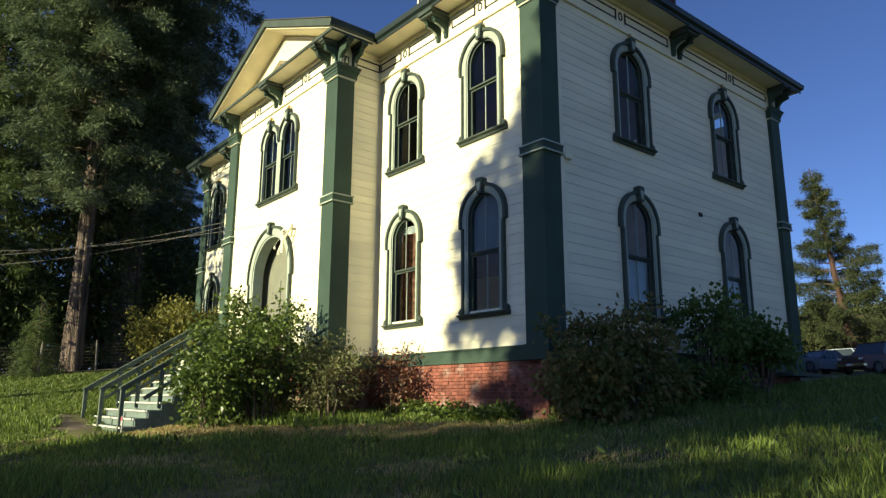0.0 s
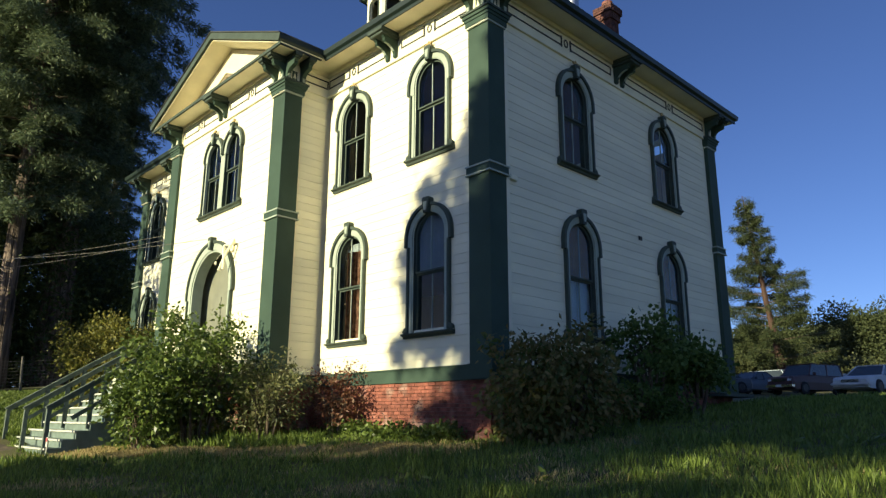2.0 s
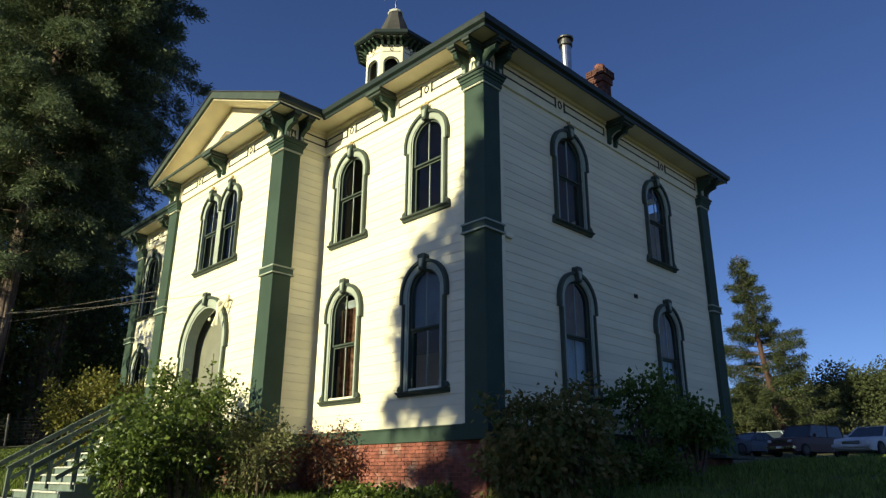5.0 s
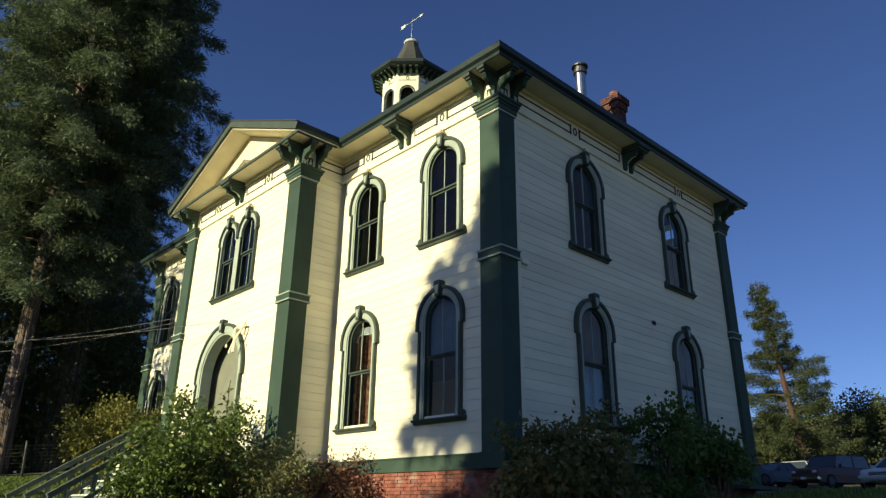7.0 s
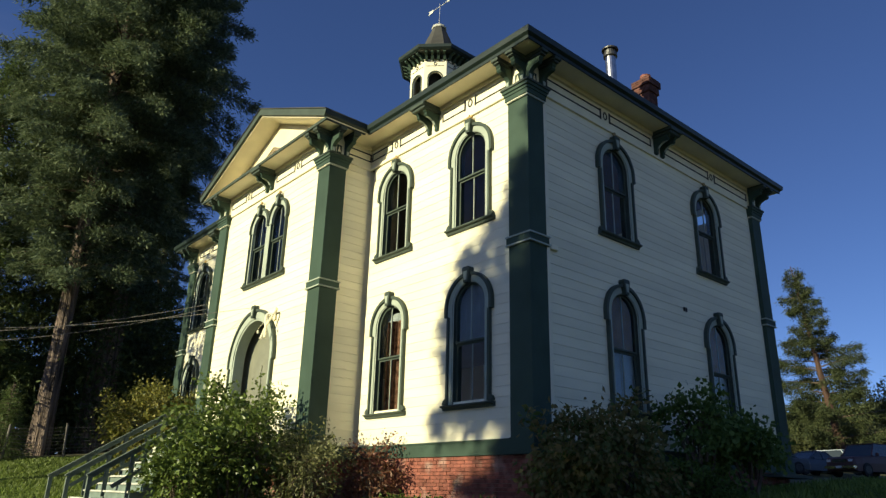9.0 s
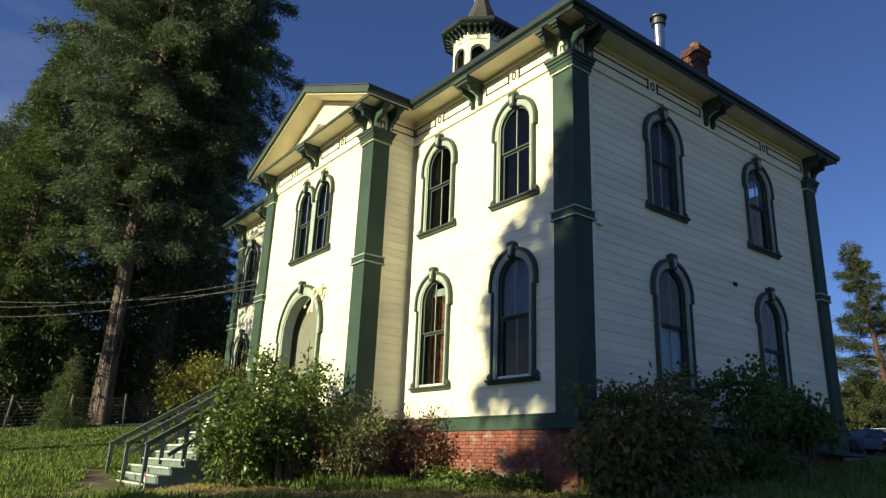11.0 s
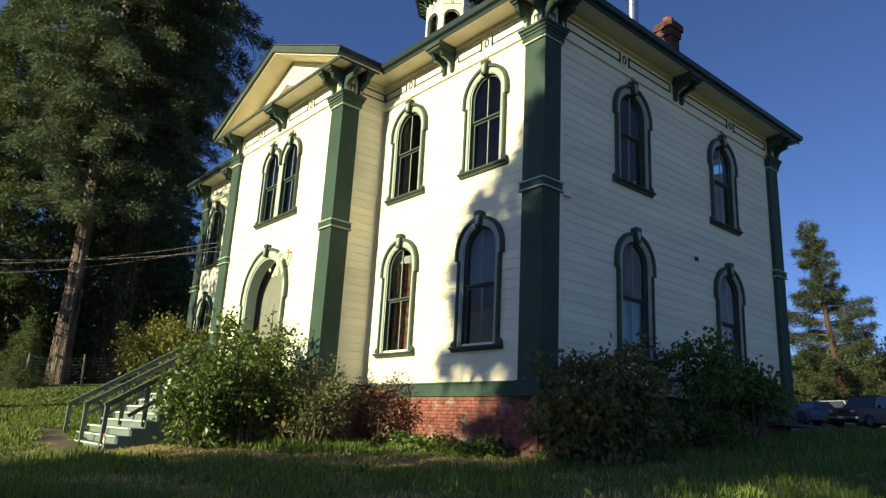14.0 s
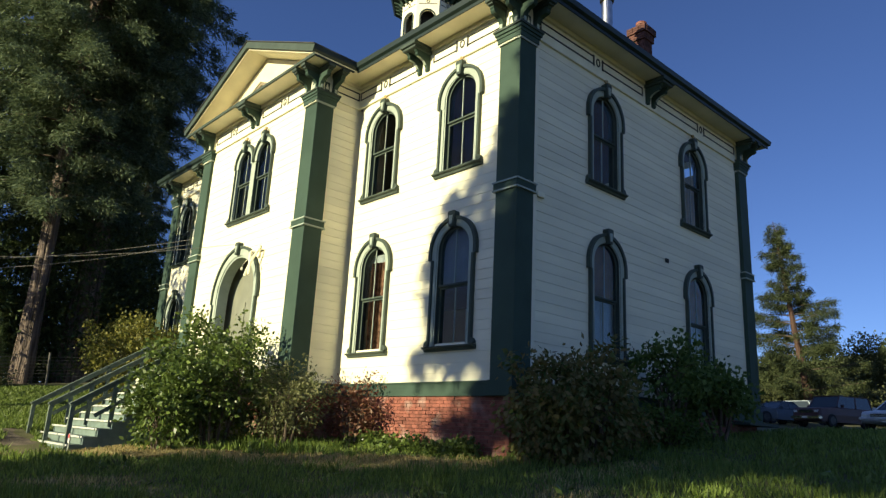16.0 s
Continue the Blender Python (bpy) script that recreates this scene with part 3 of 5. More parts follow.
# ---- brackets under the eaves ----
def make_bracket():
    b = new("bracket")
    b.parent = house
    tagged(b, "paired dark green scroll bracket under the eave")
    curve = [(0.0, 10.458), (-0.07, 10.458), (-0.10, 10.498), (-0.09, 10.558), (-0.12, 10.618), (-0.19, 10.698), (-0.30, 10.748), (-0.40, 10.758), (-0.45, 10.798), (-0.44, 10.858), (-0.48, 10.888), (-0.50, 10.928), (0.0, 10.928)]
    for s in (-0.15, 0.15):
        part("scroll", side_prism(bmesh.new(), curve, s - 0.042, s + 0.042), M_GREEN, b)
        part("scroll_face", side_prism(bmesh.new(), [(y - 0.012, z) for y, z in curve[4:8]] + [(-0.30, 10.778), (-0.13, 10.698)], s - 0.032, s + 0.032), M_PALE, b)
    part("bracket_cap", soft_box(-0.25, 0.25, -0.58, 0.0, 10.929, 10.998, 0.01), M_GREEN_MID, b)
    part("bracket_cap", soft_box(-0.29, 0.29, -0.63, 0.0, 10.999, 11.096, 0.008), M_GREEN_MID, b)
    return b


def make_post_bracket():
    """Two single scrolls at the edges of a post head, with a small dark diamond between."""
    b = new("bracket")
    b.parent = house
    tagged(b, "dark green scroll brackets on a corner post head")
    curve = [(0.0, 10.475), (-0.06, 10.475), (-0.10, 10.50), (-0.11, 10.56), (-0.10, 10.62), (-0.13, 10.68), (-0.20, 10.74), (-0.29, 10.77), (-0.37, 10.78), (-0.41, 10.82), (-0.40, 10.87), (-0.43, 10.90), (-0.44, 10.94), (0.0, 10.94)]
    for s in (-0.225, 0.225):
        part("scroll", side_prism(bmesh.new(), curve, s - 0.06, s + 0.06), M_GREEN, b)
        part("scroll_face", side_prism(bmesh.new(), [(-0.02, 10.50), (-0.115, 10.51), (-0.122, 10.57), (-0.112, 10.62), (-0.02, 10.66)], s - 0.035, s + 0.035), M_PALE, b)
        part("bracket_cap", soft_box(s - 0.085, s + 0.085, -0.50, 0.0, 10.941, 10.99, 0.008), M_GREEN_MID, b)
        part("bracket_cap", soft_box(s - 0.11, s + 0.11, -0.55, 0.0, 10.991, 11.096, 0.008), M_GREEN_MID, b)
    part("diamond", prism(bmesh.new(), ((-0.08, 10.56), (0.08, 10.56), (0.08, 10.80), (-0.08, 10.80)), -0.005, 0.02), M_GREEN, b)
    part("diamond_face", prism(bmesh.new(), ((-0.05, 10.59), (0.05, 10.59), (0.0, 10.76)), -0.016, -0.0055), M_TRIM, b)
    return b


def set_out(b, spots):
    b.matrix_basis = spots[0]
    for m in spots[1:]:
        copy_thing(b, m)


set_out(make_bracket(), [F_FRONT @ pose(u, -0.05, 0) for u in (-3.20, -16.05)] + [F_SIDE @ pose(5.25, -0.05, 0), F_BAY @ pose(DOOR_U, -0.05, 0)])
set_out(make_post_bracket(), [F_FRONT @ pose(-0.18, -P + 0.02, 0), F_SIDE @ pose(0.145, -P + 0.02, 0), F_BAY @ pose(BAY_R - 0.18, -P + 0.02, 0), F_BAYSIDE @ pose(0.145, -P + 0.02, 0), F_BAY @ pose(BAY_L + 0.18, -P + 0.02, 0), F_FRONT @ pose(LEFT + 0.18, -P + 0.02, 0), F_SIDE @ pose(BACK - 0.145, -P + 0.02, 0)])

# ---- painted line work on the frieze ----
def line_frame(u0, u1, m):
    z0, z1, w = 10.655, 10.905, 0.036
    o = [(u0, z0), (u1, z0), (u1, z1), (u0, z1), (u0, z0)]
    i = [(u0 + w, z0 + w), (u1 - w, z0 + w), (u1 - w, z1 - w), (u0 + w, z1 - w), (u0 + w, z0 + w)]
    part("frieze_line", band(bmesh.new(), o, i, -0.062, -0.0505), M_BLACK, house, m=m)


def ring_mark(u, m):
    bm = bmesh.new()
    n = 20
    o = [(u + 0.085 * math.cos(2 * math.pi * k / n), 10.78 + 0.115 * math.sin(2 * math.pi * k / n)) for k in range(n + 1)]
    i = [(u + 0.048 * math.cos(2 * math.pi * k / n), 10.78 + 0.075 * math.sin(2 * math.pi * k / n)) for k in range(n + 1)]
    band(bm, o, i, -0.062, -0.0505)
    part("frieze_ring", bm, M_BLACK, house, m=m)
    for s in (-1, 1):
        part("frieze_bar", box(bmesh.new(), u + s * 0.19 - 0.025, u + s * 0.19 + 0.025, -0.0635, -0.0505, 10.63, 10.93), M_BLACK, house, m=m)


for m, stops in ((F_FRONT, ((-6.0, -4.85, -3.52), (-2.88, -1.83, -0.55))), (F_SIDE, ((0.62, 2.88, 4.92), (5.58, 8.10, 10.27))), (F_BAY, ((-12.45, -11.2, -9.96), (-9.28, -7.95, -6.65))), (F_FRONT, ((-18.45, -17.3, -16.4), (-15.7, -14.4, -13.1))), (F_BAYSIDE, ((0.45, None, 1.28),))):
    for a, o, b in stops:
        if o is None:
            line_frame(a, b, m)
            continue
        line_frame(a, o - 0.16, m)
        line_frame(o + 0.16, b, m)
        ring_mark(o, m)

# ---- downpipe, vent and wall lamp on the walls ----
bm = bmesh.new()
box(bm, 0.43, 0.55, -0.095, -0.036, SIDING0 + 0.04, 10.4)
part("corner_strip", bm, M_TRIM, house, "white corner strip beside the pilaster", m=F_SIDE)
for k in range(36):
    part("strip_stud", lathe(bmesh.new(), ((0.026, 0), (0.020, 0.02)), (0, 0, 0), 8), M_GREEN, house, m=F_SIDE @ pose(0.582, -0.034, 2.75 + k * 0.21, 90))
part("strip_bracket", soft_box(0.56, 0.80, -0.12, -0.037, 6.60, 6.72), M_TRIM, house, m=F_SIDE)
for k in (0, 1):
    vent = part("vent_cowl", soft_box(5.83 + k * 0.10, 5.89 + k * 0.10, -0.07, -0.036, 6.22, 6.34), M_BLACK, house, "small black wall vent", m=F_SIDE)

# ---- cupola ----
CX, CY = -9.50, 5.20
cup = new("cupola")
cup.parent = house
tagged(cup, "white octagonal cupola with dark bracketed bell roof")
tw = math.pi / 8
part("cupola_base", lathe(bmesh.new(), ((1.22, 13.32), (1.22, 15.82), (1.30, 15.87), (1.30, 15.97)), (CX, CY, 0), 8, tw), M_TRIM, cup)
side8 = 2 * 1.13 * math.sin(math.pi / 8)
apo = 1.13 * math.cos(math.pi / 8)
for k in range(8):
    ang = k * 45
    m = pose(CX, CY, 0, 0, 0, ang) @ pose(0, -apo, 0)
    hs = side8 / 2
    o = [(hs, 15.97), (hs, 17.74), (-hs, 17.74), (-hs, 15.97)]
    hole = arch(0.255, 16.90, 15.97, 12)
    bm = bmesh.new()
    n = len(hole)
    outer = [(hs, 15.97)] + [(hs * max(-1, min(1, 1.6 * math.cos(math.pi * i / 12))), 17.74 if 1 <= i <= 11 else 16.90) for i in range(13)] + [(-hs, 15.97)]
    band(bm, outer, hole, 0.0, 0.08)
    part("cupola_wall", bm, M_TRIM, cup, m=m)
    part("cupola_arch", band(bmesh.new(), arch(0.30, 16.90, 15.97, 12), arch(0.255, 16.90, 15.97, 12), -0.03, 0.0), M_GREEN_MID, cup, m=m)
    for z in (17.42, 17.62):
        part("cupola_line", box(bmesh.new(), -hs + 0.08, hs - 0.08, -0.012, 0.001, z, z + 0.02), M_BLACK, cup, m=m)
    ringo = [[(r * math.cos(2 * math.pi * q / 14), 17.53 + r * math.sin(2 * math.pi * q / 14)) for q in range(15)] for r in (0.07, 0.045)]
    part("cupola_ring", band(bmesh.new(), ringo[0], ringo[1], -0.012, 0.001), M_BLACK, cup, m=m)
    for j in (-0.36, -0.12, 0.12, 0.36):
        part("cupola_bracket", side_prism(bmesh.new(), ((0.0, 17.66), (-0.08, 17.68), (-0.20, 17.80), (-0.36, 17.85), (-0.36, 17.91), (0.0, 17.91)), j - 0.05, j + 0.05), M_GREEN, cup, m=m)
# added black core stands in for the shade inside the cupola arches
part("cupola_shade_core", lathe(bmesh.new(), ((0.75, 15.92), (0.75, 17.72)), (CX, CY, 0), 8, tw), M_BLACK, cup)
part("cupola_eave", lathe(bmesh.new(), ((1.05, 17.74), (1.15, 17.91), (1.58, 17.92), (1.66, 17.98), (1.68, 18.10), (1.3, 18.16)), (CX, CY, 0), 8, tw), M_GUTTER, cup)
part("cupola_roof", lathe(bmesh.new(), ((1.60, 18.11), (0.86, 18.44), (0.74, 18.62), (0.66, 18.90), (0.52, 19.28), (0.38, 19.62), (0.28, 19.90)), (CX, CY, 0), 8, tw), M_ROOF, cup, "dark shingled bell roof")
part("cupola_cap", lathe(bmesh.new(), ((0.30, 19.90), (0.32, 19.95), (0.30, 20.00), (0.08, 20.06)), (CX, CY, 0), 12), M_NOSE, cup)
part("spire", lathe(bmesh.new(), ((0.06, 20.06), (0.09, 20.14), (0.04, 20.24), (0.03, 20.47), (0.012, 20.62), (0.012, 21.27)), (CX, CY, 0), 8), M_METAL, cup)
VANE = 2
vane = part("weather_vane", tube(bmesh.new(), (-0.62, 0, 0), (0.60, 0, 0), 0.014), M_NOSE, cup, "white arrow weather vane", m=pose(CX, CY, 21.09, 0, 0, VANE))
part("arrow_head", prism(bmesh.new(), ((0.48, -0.07), (0.72, 0.0), (0.48, 0.07)), -0.01, 0.01), M_NOSE, vane)
part("arrow_tail", prism(bmesh.new(), ((-0.72, -0.09), (-0.45, -0.07), (-0.36, 0.0), (-0.45, 0.07), (-0.72, 0.09), (-0.64, 0.0)), -0.01, 0.01), M_NOSE, vane)

# ---- flue and chimney ----
M_FLUECAP = mat("dull_metal_cap", (0.10, 0.10, 0.10), 0.45, metal=0.8, vary=0.2)
flue = thing("stove_flue", "galvanised metal stove flue with a flat rain cap", "flue")
part("pipe", lathe(bmesh.new(), ((0.16, 11.92), (0.16, 13.17), (0.175, 13.18), (0.175, 13.24), (0.16, 13.25), (0.16, 14.17)), (-1.1, 5.0, 0), 16), M_METAL, flue, smooth=False)
part("rain_cap", lathe(bmesh.new(), ((0.17, 14.12), (0.21, 14.15), (0.21, 14.24), (0.18, 14.25), (0.18, 14.36), (0.25, 14.37), (0.25, 14.42), (0.1, 14.50)), (-1.1, 5.0, 0), 16), M_FLUECAP, flue)
part("storm_collar", lathe(bmesh.new(), ((0.30, 12.52), (0.18, 12.67)), (-1.1, 5.0, 0), 16), M_METAL, flue)
M_CHIM = mat("sooty_brick", (0.105, 0.045, 0.036), 0.9, vary=0.25, scale=6, fine=70, bump=0.5, rand=0.3)
chim = thing("chimney", "red brick chimney with corbelled top", "chimney")
core = part("chimney_core", box(bmesh.new(), -1.40, -1.00, 6.82, 7.22, 11.72, 14.02), M_MORTAR, chim)
rng = random.Random(3)
z = 12.32
while z < 14.14:
    o = 0.05 if 13.72 < z < 13.92 else 0.10 if z >= 13.92 else 0.0
    odd = int(z * 1000) % 2
    for x0, x1, y0, y1 in ((-1.43 - o, -0.97 + o, 6.79 - o, 6.89 - o), (-1.43 - o, -0.97 + o, 7.15 + o, 7.25 + o), (-1.43 - o, -1.33 - o, 6.90 - o, 7.14 + o), (-1.07 + o, -0.97 + o, 6.90 - o, 7.14 + o)):
        long_x = x1 - x0 > y1 - y0
        n = 3
        for k in range(n):
            a, b = (x0 + (x1 - x0) * k / n, x0 + (x1 - x0) * (k + 1) / n - 0.01) if long_x else (x0, x1)
            c, d = (y0, y1) if long_x else (y0 + (y1 - y0) * k / n, y0 + (y1 - y0) * (k + 1) / n - 0.01)
            part("brick", box(bmesh.new(), a, b, c, d, z, z + 0.068), M_CHIM, chim)
    z += 0.078
part("flue_pot", lathe(bmesh.new(), ((0.13, 14.02), (0.15, 14.34), (0.17, 14.35), (0.17, 14.44), (0.12, 14.44)), (-1.2, 7.02, 0), 12), M_BRICK, chim)

# ---- stairs ----
steps = thing("front_stairs", "worn grey-green wooden stairs with three handrails up to the porch", "stairs")
ST_L, ST_R, TREAD, RISE = -11.8, -8.12, 0.285, 0.185
for k in range(11):
    y, z = -5.55 + k * TREAD, 0.93 + k * RISE
    y1 = y + TREAD if k < 10 else BAY_Y - 0.05
    st = part("step", box(bmesh.new(), ST_L, ST_R, y + 0.03, y1 + 0.028, z - RISE - (0.25 if k == 0 else 0), z - 0.04), M_STAIR, steps)
    part("tread", soft_box(ST_L - 0.03, ST_R + 0.03, y - 0.012, y1 + 0.027, z - 0.039, z, 0.008), M_STAIR, st)
    part("nosing", box(bmesh.new(), ST_L - 0.03, ST_R + 0.031, y - 0.02, y + 0.04, z - 0.038, z + 0.003), M_NOSE, st)
    if k > 0:
        part("understep", box(bmesh.new(), ST_R - 0.05, ST_R - 0.01, y + 0.03, y1 + 0.028, 0.6, z - RISE - 0.002), M_STAIR, st)
for x in (ST_L + 0.05, -10.05, ST_R - 0.12):
    hr = part("handrail", box(bmesh.new(), -0.06, 0.06, 0, 3.42, -0.045, 0.0), M_RAIL, steps, m=pose(x, -5.62, 1.82, math.degrees(math.atan2(RISE, TREAD))))
    part("rail_board", box(bmesh.new(), -0.02, 0.02, 0.04, 3.40, -0.125, -0.046), M_RAIL, hr)
    part("rail_board", box(bmesh.new(), -0.02, 0.02, 0.34, 3.40, -0.56, -0.47), M_RAIL, hr)
    for k in range(4):
        y = -5.54 + k * 0.86
        part("rail_post", soft_box(x - 0.045, x + 0.045, y - 0.045, y + 0.045, 0.78 + k * 0.86 * 0.65, 1.77 + k * 0.86 * 0.65, 0.006), M_RAIL, steps)

marker = thing("garden_marker", "small white and red card on a stick by the stairs", "marker")
part("stick", tube(bmesh.new(), (-7.87, -5.60, 0.72), (-7.82, -5.58, 1.10), 0.012), M_NOSE, marker)
part("card", soft_box(-7.92, -7.79, -5.605, -5.595, 0.97, 1.17, 0.004), M_NOSE, marker)
part("red_patch", soft_box(-7.91, -7.80, -5.612, -5.6055, 1.08, 1.16, 0.002), mat("faded_red_print", (0.5, 0.09, 0.10), 0.6), marker)

# ---- brick base ----
base = thing("brick_base", "weathered red brick foundation under the schoolhouse", "foundation")
bm = bmesh.new()
box(bm, LEFT + 0.06, RIGHT - 0.02, FRONT + 0.02, BACK - 0.06, -0.8, BAND0)
part("base_core", bm, M_MORTAR, base)
part("base_core", box(bmesh.new(), BAY_L + 0.06, BAY_R - 0.02, BAY_Y + 0.02, FRONT + 0.015, -0.8, BAND0), M_MORTAR, base)
part("ledge", soft_box(0.0, 0.55, BACK - 1.6, BACK + 0.3, BAND0 - 0.12, BAND0 - 0.03), M_GREEN_MID, base, "green plank ledge by the back corner")
brick_mesh = {}


def brick_shape(length):
    key = round(length, 3)
    if key not in brick_mesh:
        bm = bmesh.new()
        box(bm, 0, length, -0.030, 0.03, 0, 0.066)
        brick_mesh[key] = finish("brick", bm, M_BRICK)
    return brick_mesh[key]


def lay_bricks(u0, u1, z0, z1, m, single_from):
    """Courses of stretchers; those past single_from are parts, the rest one joined part."""
    rest = bmesh.new()
    rng = random.Random(11)
    z, row = z1 - 0.078, 0
    while z > z0:
        u = u1 - (0.11 if row % 2 else 0.0)
        if row % 2:
            cells = [(u1 - 0.107, 0.107)]
        else:
            cells = []
        while u - 0.225 > u0:
            cells.append((u - 0.222, 0.213))
            u -= 0.2225
        for a, ln in cells:
            out = rng.uniform(-0.006, 0.005)
            if a > single_from:
                ob = new("brick", brick_shape(ln))
                ob.parent = base
                ob.matrix_basis = m @ pose(a, out, z + rng.uniform(-0.002, 0.002), 0, 0, rng.uniform(-0.6, 0.6))
            else:
                vv = [m @ Vector(p) for p in ((a, -0.03 + out, z), (a + ln, -0.03 + out, z), (a + ln, -0.03 + out, z + 0.066), (a, -0.03 + out, z + 0.066), (a, 0.03, z), (a + ln, 0.03, z), (a + ln, 0.03, z + 0.066), (a, 0.03, z + 0.066))]
                w = [rest.verts.new(p) for p in vv]
                for f in ((0, 1, 2, 3), (1, 0, 4, 5), (3, 2, 6, 7), (0, 3, 7, 4), (2, 1, 5, 6)):
                    rest.faces.new([w[i] for i in f])
        z -= 0.0757
        row += 1
    if rest.verts:
        tagged(part("bricks", rest, M_BRICK, base), kind="stuff")
    else:
        rest.free()

# ---- leaf meshes ----
def leaf_cloud(name, base, way, side, length, width, material, parent=None, fold=0.25):
    """Many small leaves as one mesh: each a folded diamond from its base along its way."""
    n = len(base)
    nrm = np.cross(way, side)
    L, W = np.asarray(length).reshape(-1, 1), np.asarray(width).reshape(-1, 1)
    v = np.empty((n, 4, 3), np.float32)
    v[:, 0] = base
    v[:, 1] = base + way * L * 0.45 + side * W + nrm * W * fold
    v[:, 2] = base + way * L
    v[:, 3] = base + way * L * 0.45 - side * W + nrm * W * fold
    me = bpy.data.meshes.new(name)
    me.vertices.add(n * 4)
    me.vertices.foreach_set("co", v.ravel())
    me.loops.add(n * 4)
    me.loops.foreach_set("vertex_index", np.arange(n * 4, dtype=np.int32))
    me.polygons.add(n)
    me.polygons.foreach_set("loop_start", np.arange(0, n * 4, 4, dtype=np.int32))
    me.polygons.foreach_set("loop_total", np.full(n, 4, np.int32))
    me.materials.append(material)
    me.update(calc_edges=True)
    ob = new(name, me)
    ob.parent = parent
    return ob


def unit(a):
    return a / np.maximum(1e-6, np.linalg.norm(a, axis=1, keepdims=True))


def scatter_leaves(name, tips, spread, count, length, width, material, parent, rng, droop=0.3, outward=None):
    """count leaves round each tip."""
    t = np.repeat(tips, count, axis=0)
    off = rng.normal(0, 1, t.shape) * spread
    way = unit(rng.normal(0, 1, t.shape) + (0 if outward is None else np.repeat(outward, count, axis=0)) - np.array([0, 0, droop]))
    side = unit(np.cross(way, rng.normal(0, 1, t.shape)))
    k = rng.uniform(0.6, 1.25, len(t))
    return leaf_cloud(name, t + off, way, side, length * k, width * k, material, parent)


def make_bush(name, label, at, rx, ry, h, clumps, per, leaf_len, leaf_w, material, seed, stems=7, hollow=0.35, skirt=0.1, spread=0.13, droop=0.3):
    """A many-stemmed shrub: stems and twigs that end in clumps of leaves, uneven and gappy."""
    rng = np.random.default_rng(seed)
    bush = thing(name, label, "shrub", "shrubs and saplings", at=at)
    noise_off = rng.uniform(0, 50, 3)
    tips, outs = [], []
    while len(tips) < clumps:
        p = rng.uniform(-1, 1, 3)
        r = np.linalg.norm(p)
        way = Vector(p / max(r, 1e-3))
        lump = 0.72 + 0.62 * noise.noise(way * 2.2 + Vector(noise_off)) + 0.34 * noise.noise(way * 5.5 + Vector(noise_off))
        if r > lump or r < hollow * lump:
            continue
        z = (p[2] * 0.5 + 0.5)
        if z < skirt and rng.random() < 0.5:
            continue
        tips.append((p[0] * rx, p[1] * ry, h * z))
        outs.append(p / max(r, 1e-3))
    tips, outs = np.array(tips), np.array(outs)
    bm = bmesh.new()
    for i in range(stems):
        a = 2 * math.pi * (i + rng.random()) / stems
        foot = Vector((0.12 * rx * math.cos(a), 0.12 * ry * math.sin(a), -0.1))
        knee = Vector((0.45 * rx * math.cos(a) * rng.uniform(0.4, 1), 0.45 * ry * math.sin(a) * rng.uniform(0.4, 1), h * rng.uniform(0.35, 0.5)))
        tube(bm, foot, knee, 0.035, 0.022, 6)
        near = tips[np.argsort(np.linalg.norm(tips - np.array(knee), axis=1))[rng.integers(0, max(2, clumps // 3), 16)]]
        for q in near:
            tube(bm, knee, q, 0.012, 0.004, 4)
    part("stem_frame", bm, M_WOOD, bush)
    scatter_leaves("foliage", tips, spread, per, leaf_len, leaf_w, material, bush, rng, droop, outs * 0.8)
    return bush


L_GREEN = leaf_mat("glossy_green_leaf", (0.036, 0.066, 0.013), (0.165, 0.225, 0.05), 0.36, 0.27, 0.36)
L_OLIVE = leaf_mat("olive_leaf", (0.07, 0.085, 0.03), (0.19, 0.19, 0.08), 0.45)
L_RED = leaf_mat("reddish_leaf", (0.09, 0.025, 0.02), (0.20, 0.10, 0.05), 0.5)
L_DARK = leaf_mat("dark_camellia_leaf", (0.048, 0.095, 0.020), (0.14, 0.20, 0.045), 0.6, 0.25, 0.22)
L_BRONZE = leaf_mat("bronze_tipped_leaf", (0.065, 0.11, 0.024), (0.23, 0.17, 0.065), 0.6, 0.25, 0.2)
L_AMBER = leaf_mat("yellow_green_leaf", (0.075, 0.095, 0.018), (0.26, 0.235, 0.05), 0.5)
L_REDWOOD = leaf_mat("redwood_needles", (0.066, 0.102, 0.056), (0.20, 0.245, 0.13), 0.6, 0.32, 0.3)
L_FOREST = leaf_mat("forest_leaf", (0.034, 0.055, 0.022), (0.105, 0.135, 0.048), 0.7, 0.15, 0.2)
L_PINE = leaf_mat("cypress_needles", (0.032, 0.050, 0.023), (0.100, 0.118, 0.050), 0.6, 0.2, 0.2)
L_HEMLOCK = leaf_mat("sunny_conifer_needles", (0.055, 0.092, 0.032), (0.165, 0.215, 0.072), 0.6, 0.28, 0.25)
L_OAK = leaf_mat("oak_leaf", (0.028, 0.042, 0.017), (0.085, 0.10, 0.042), 0.7, 0.15, 0.2)
L_WILLOW = leaf_mat("pale_thicket_leaf", (0.03, 0.042, 0.016), (0.085, 0.094, 0.036), 0.7)
L_GRASS = leaf_mat("grass_blade", (0.07, 0.12, 0.018), (0.235, 0.31, 0.062), 0.5, 0.35)
L_LAWN = leaf_mat("sunny_lawn_blade", (0.07, 0.115, 0.02), (0.195, 0.255, 0.06), 0.5, 0.4)
L_STRAW = leaf_mat("dry_grass_blade", (0.26, 0.20, 0.075), (0.52, 0.43, 0.20), 0.6, 0.3)

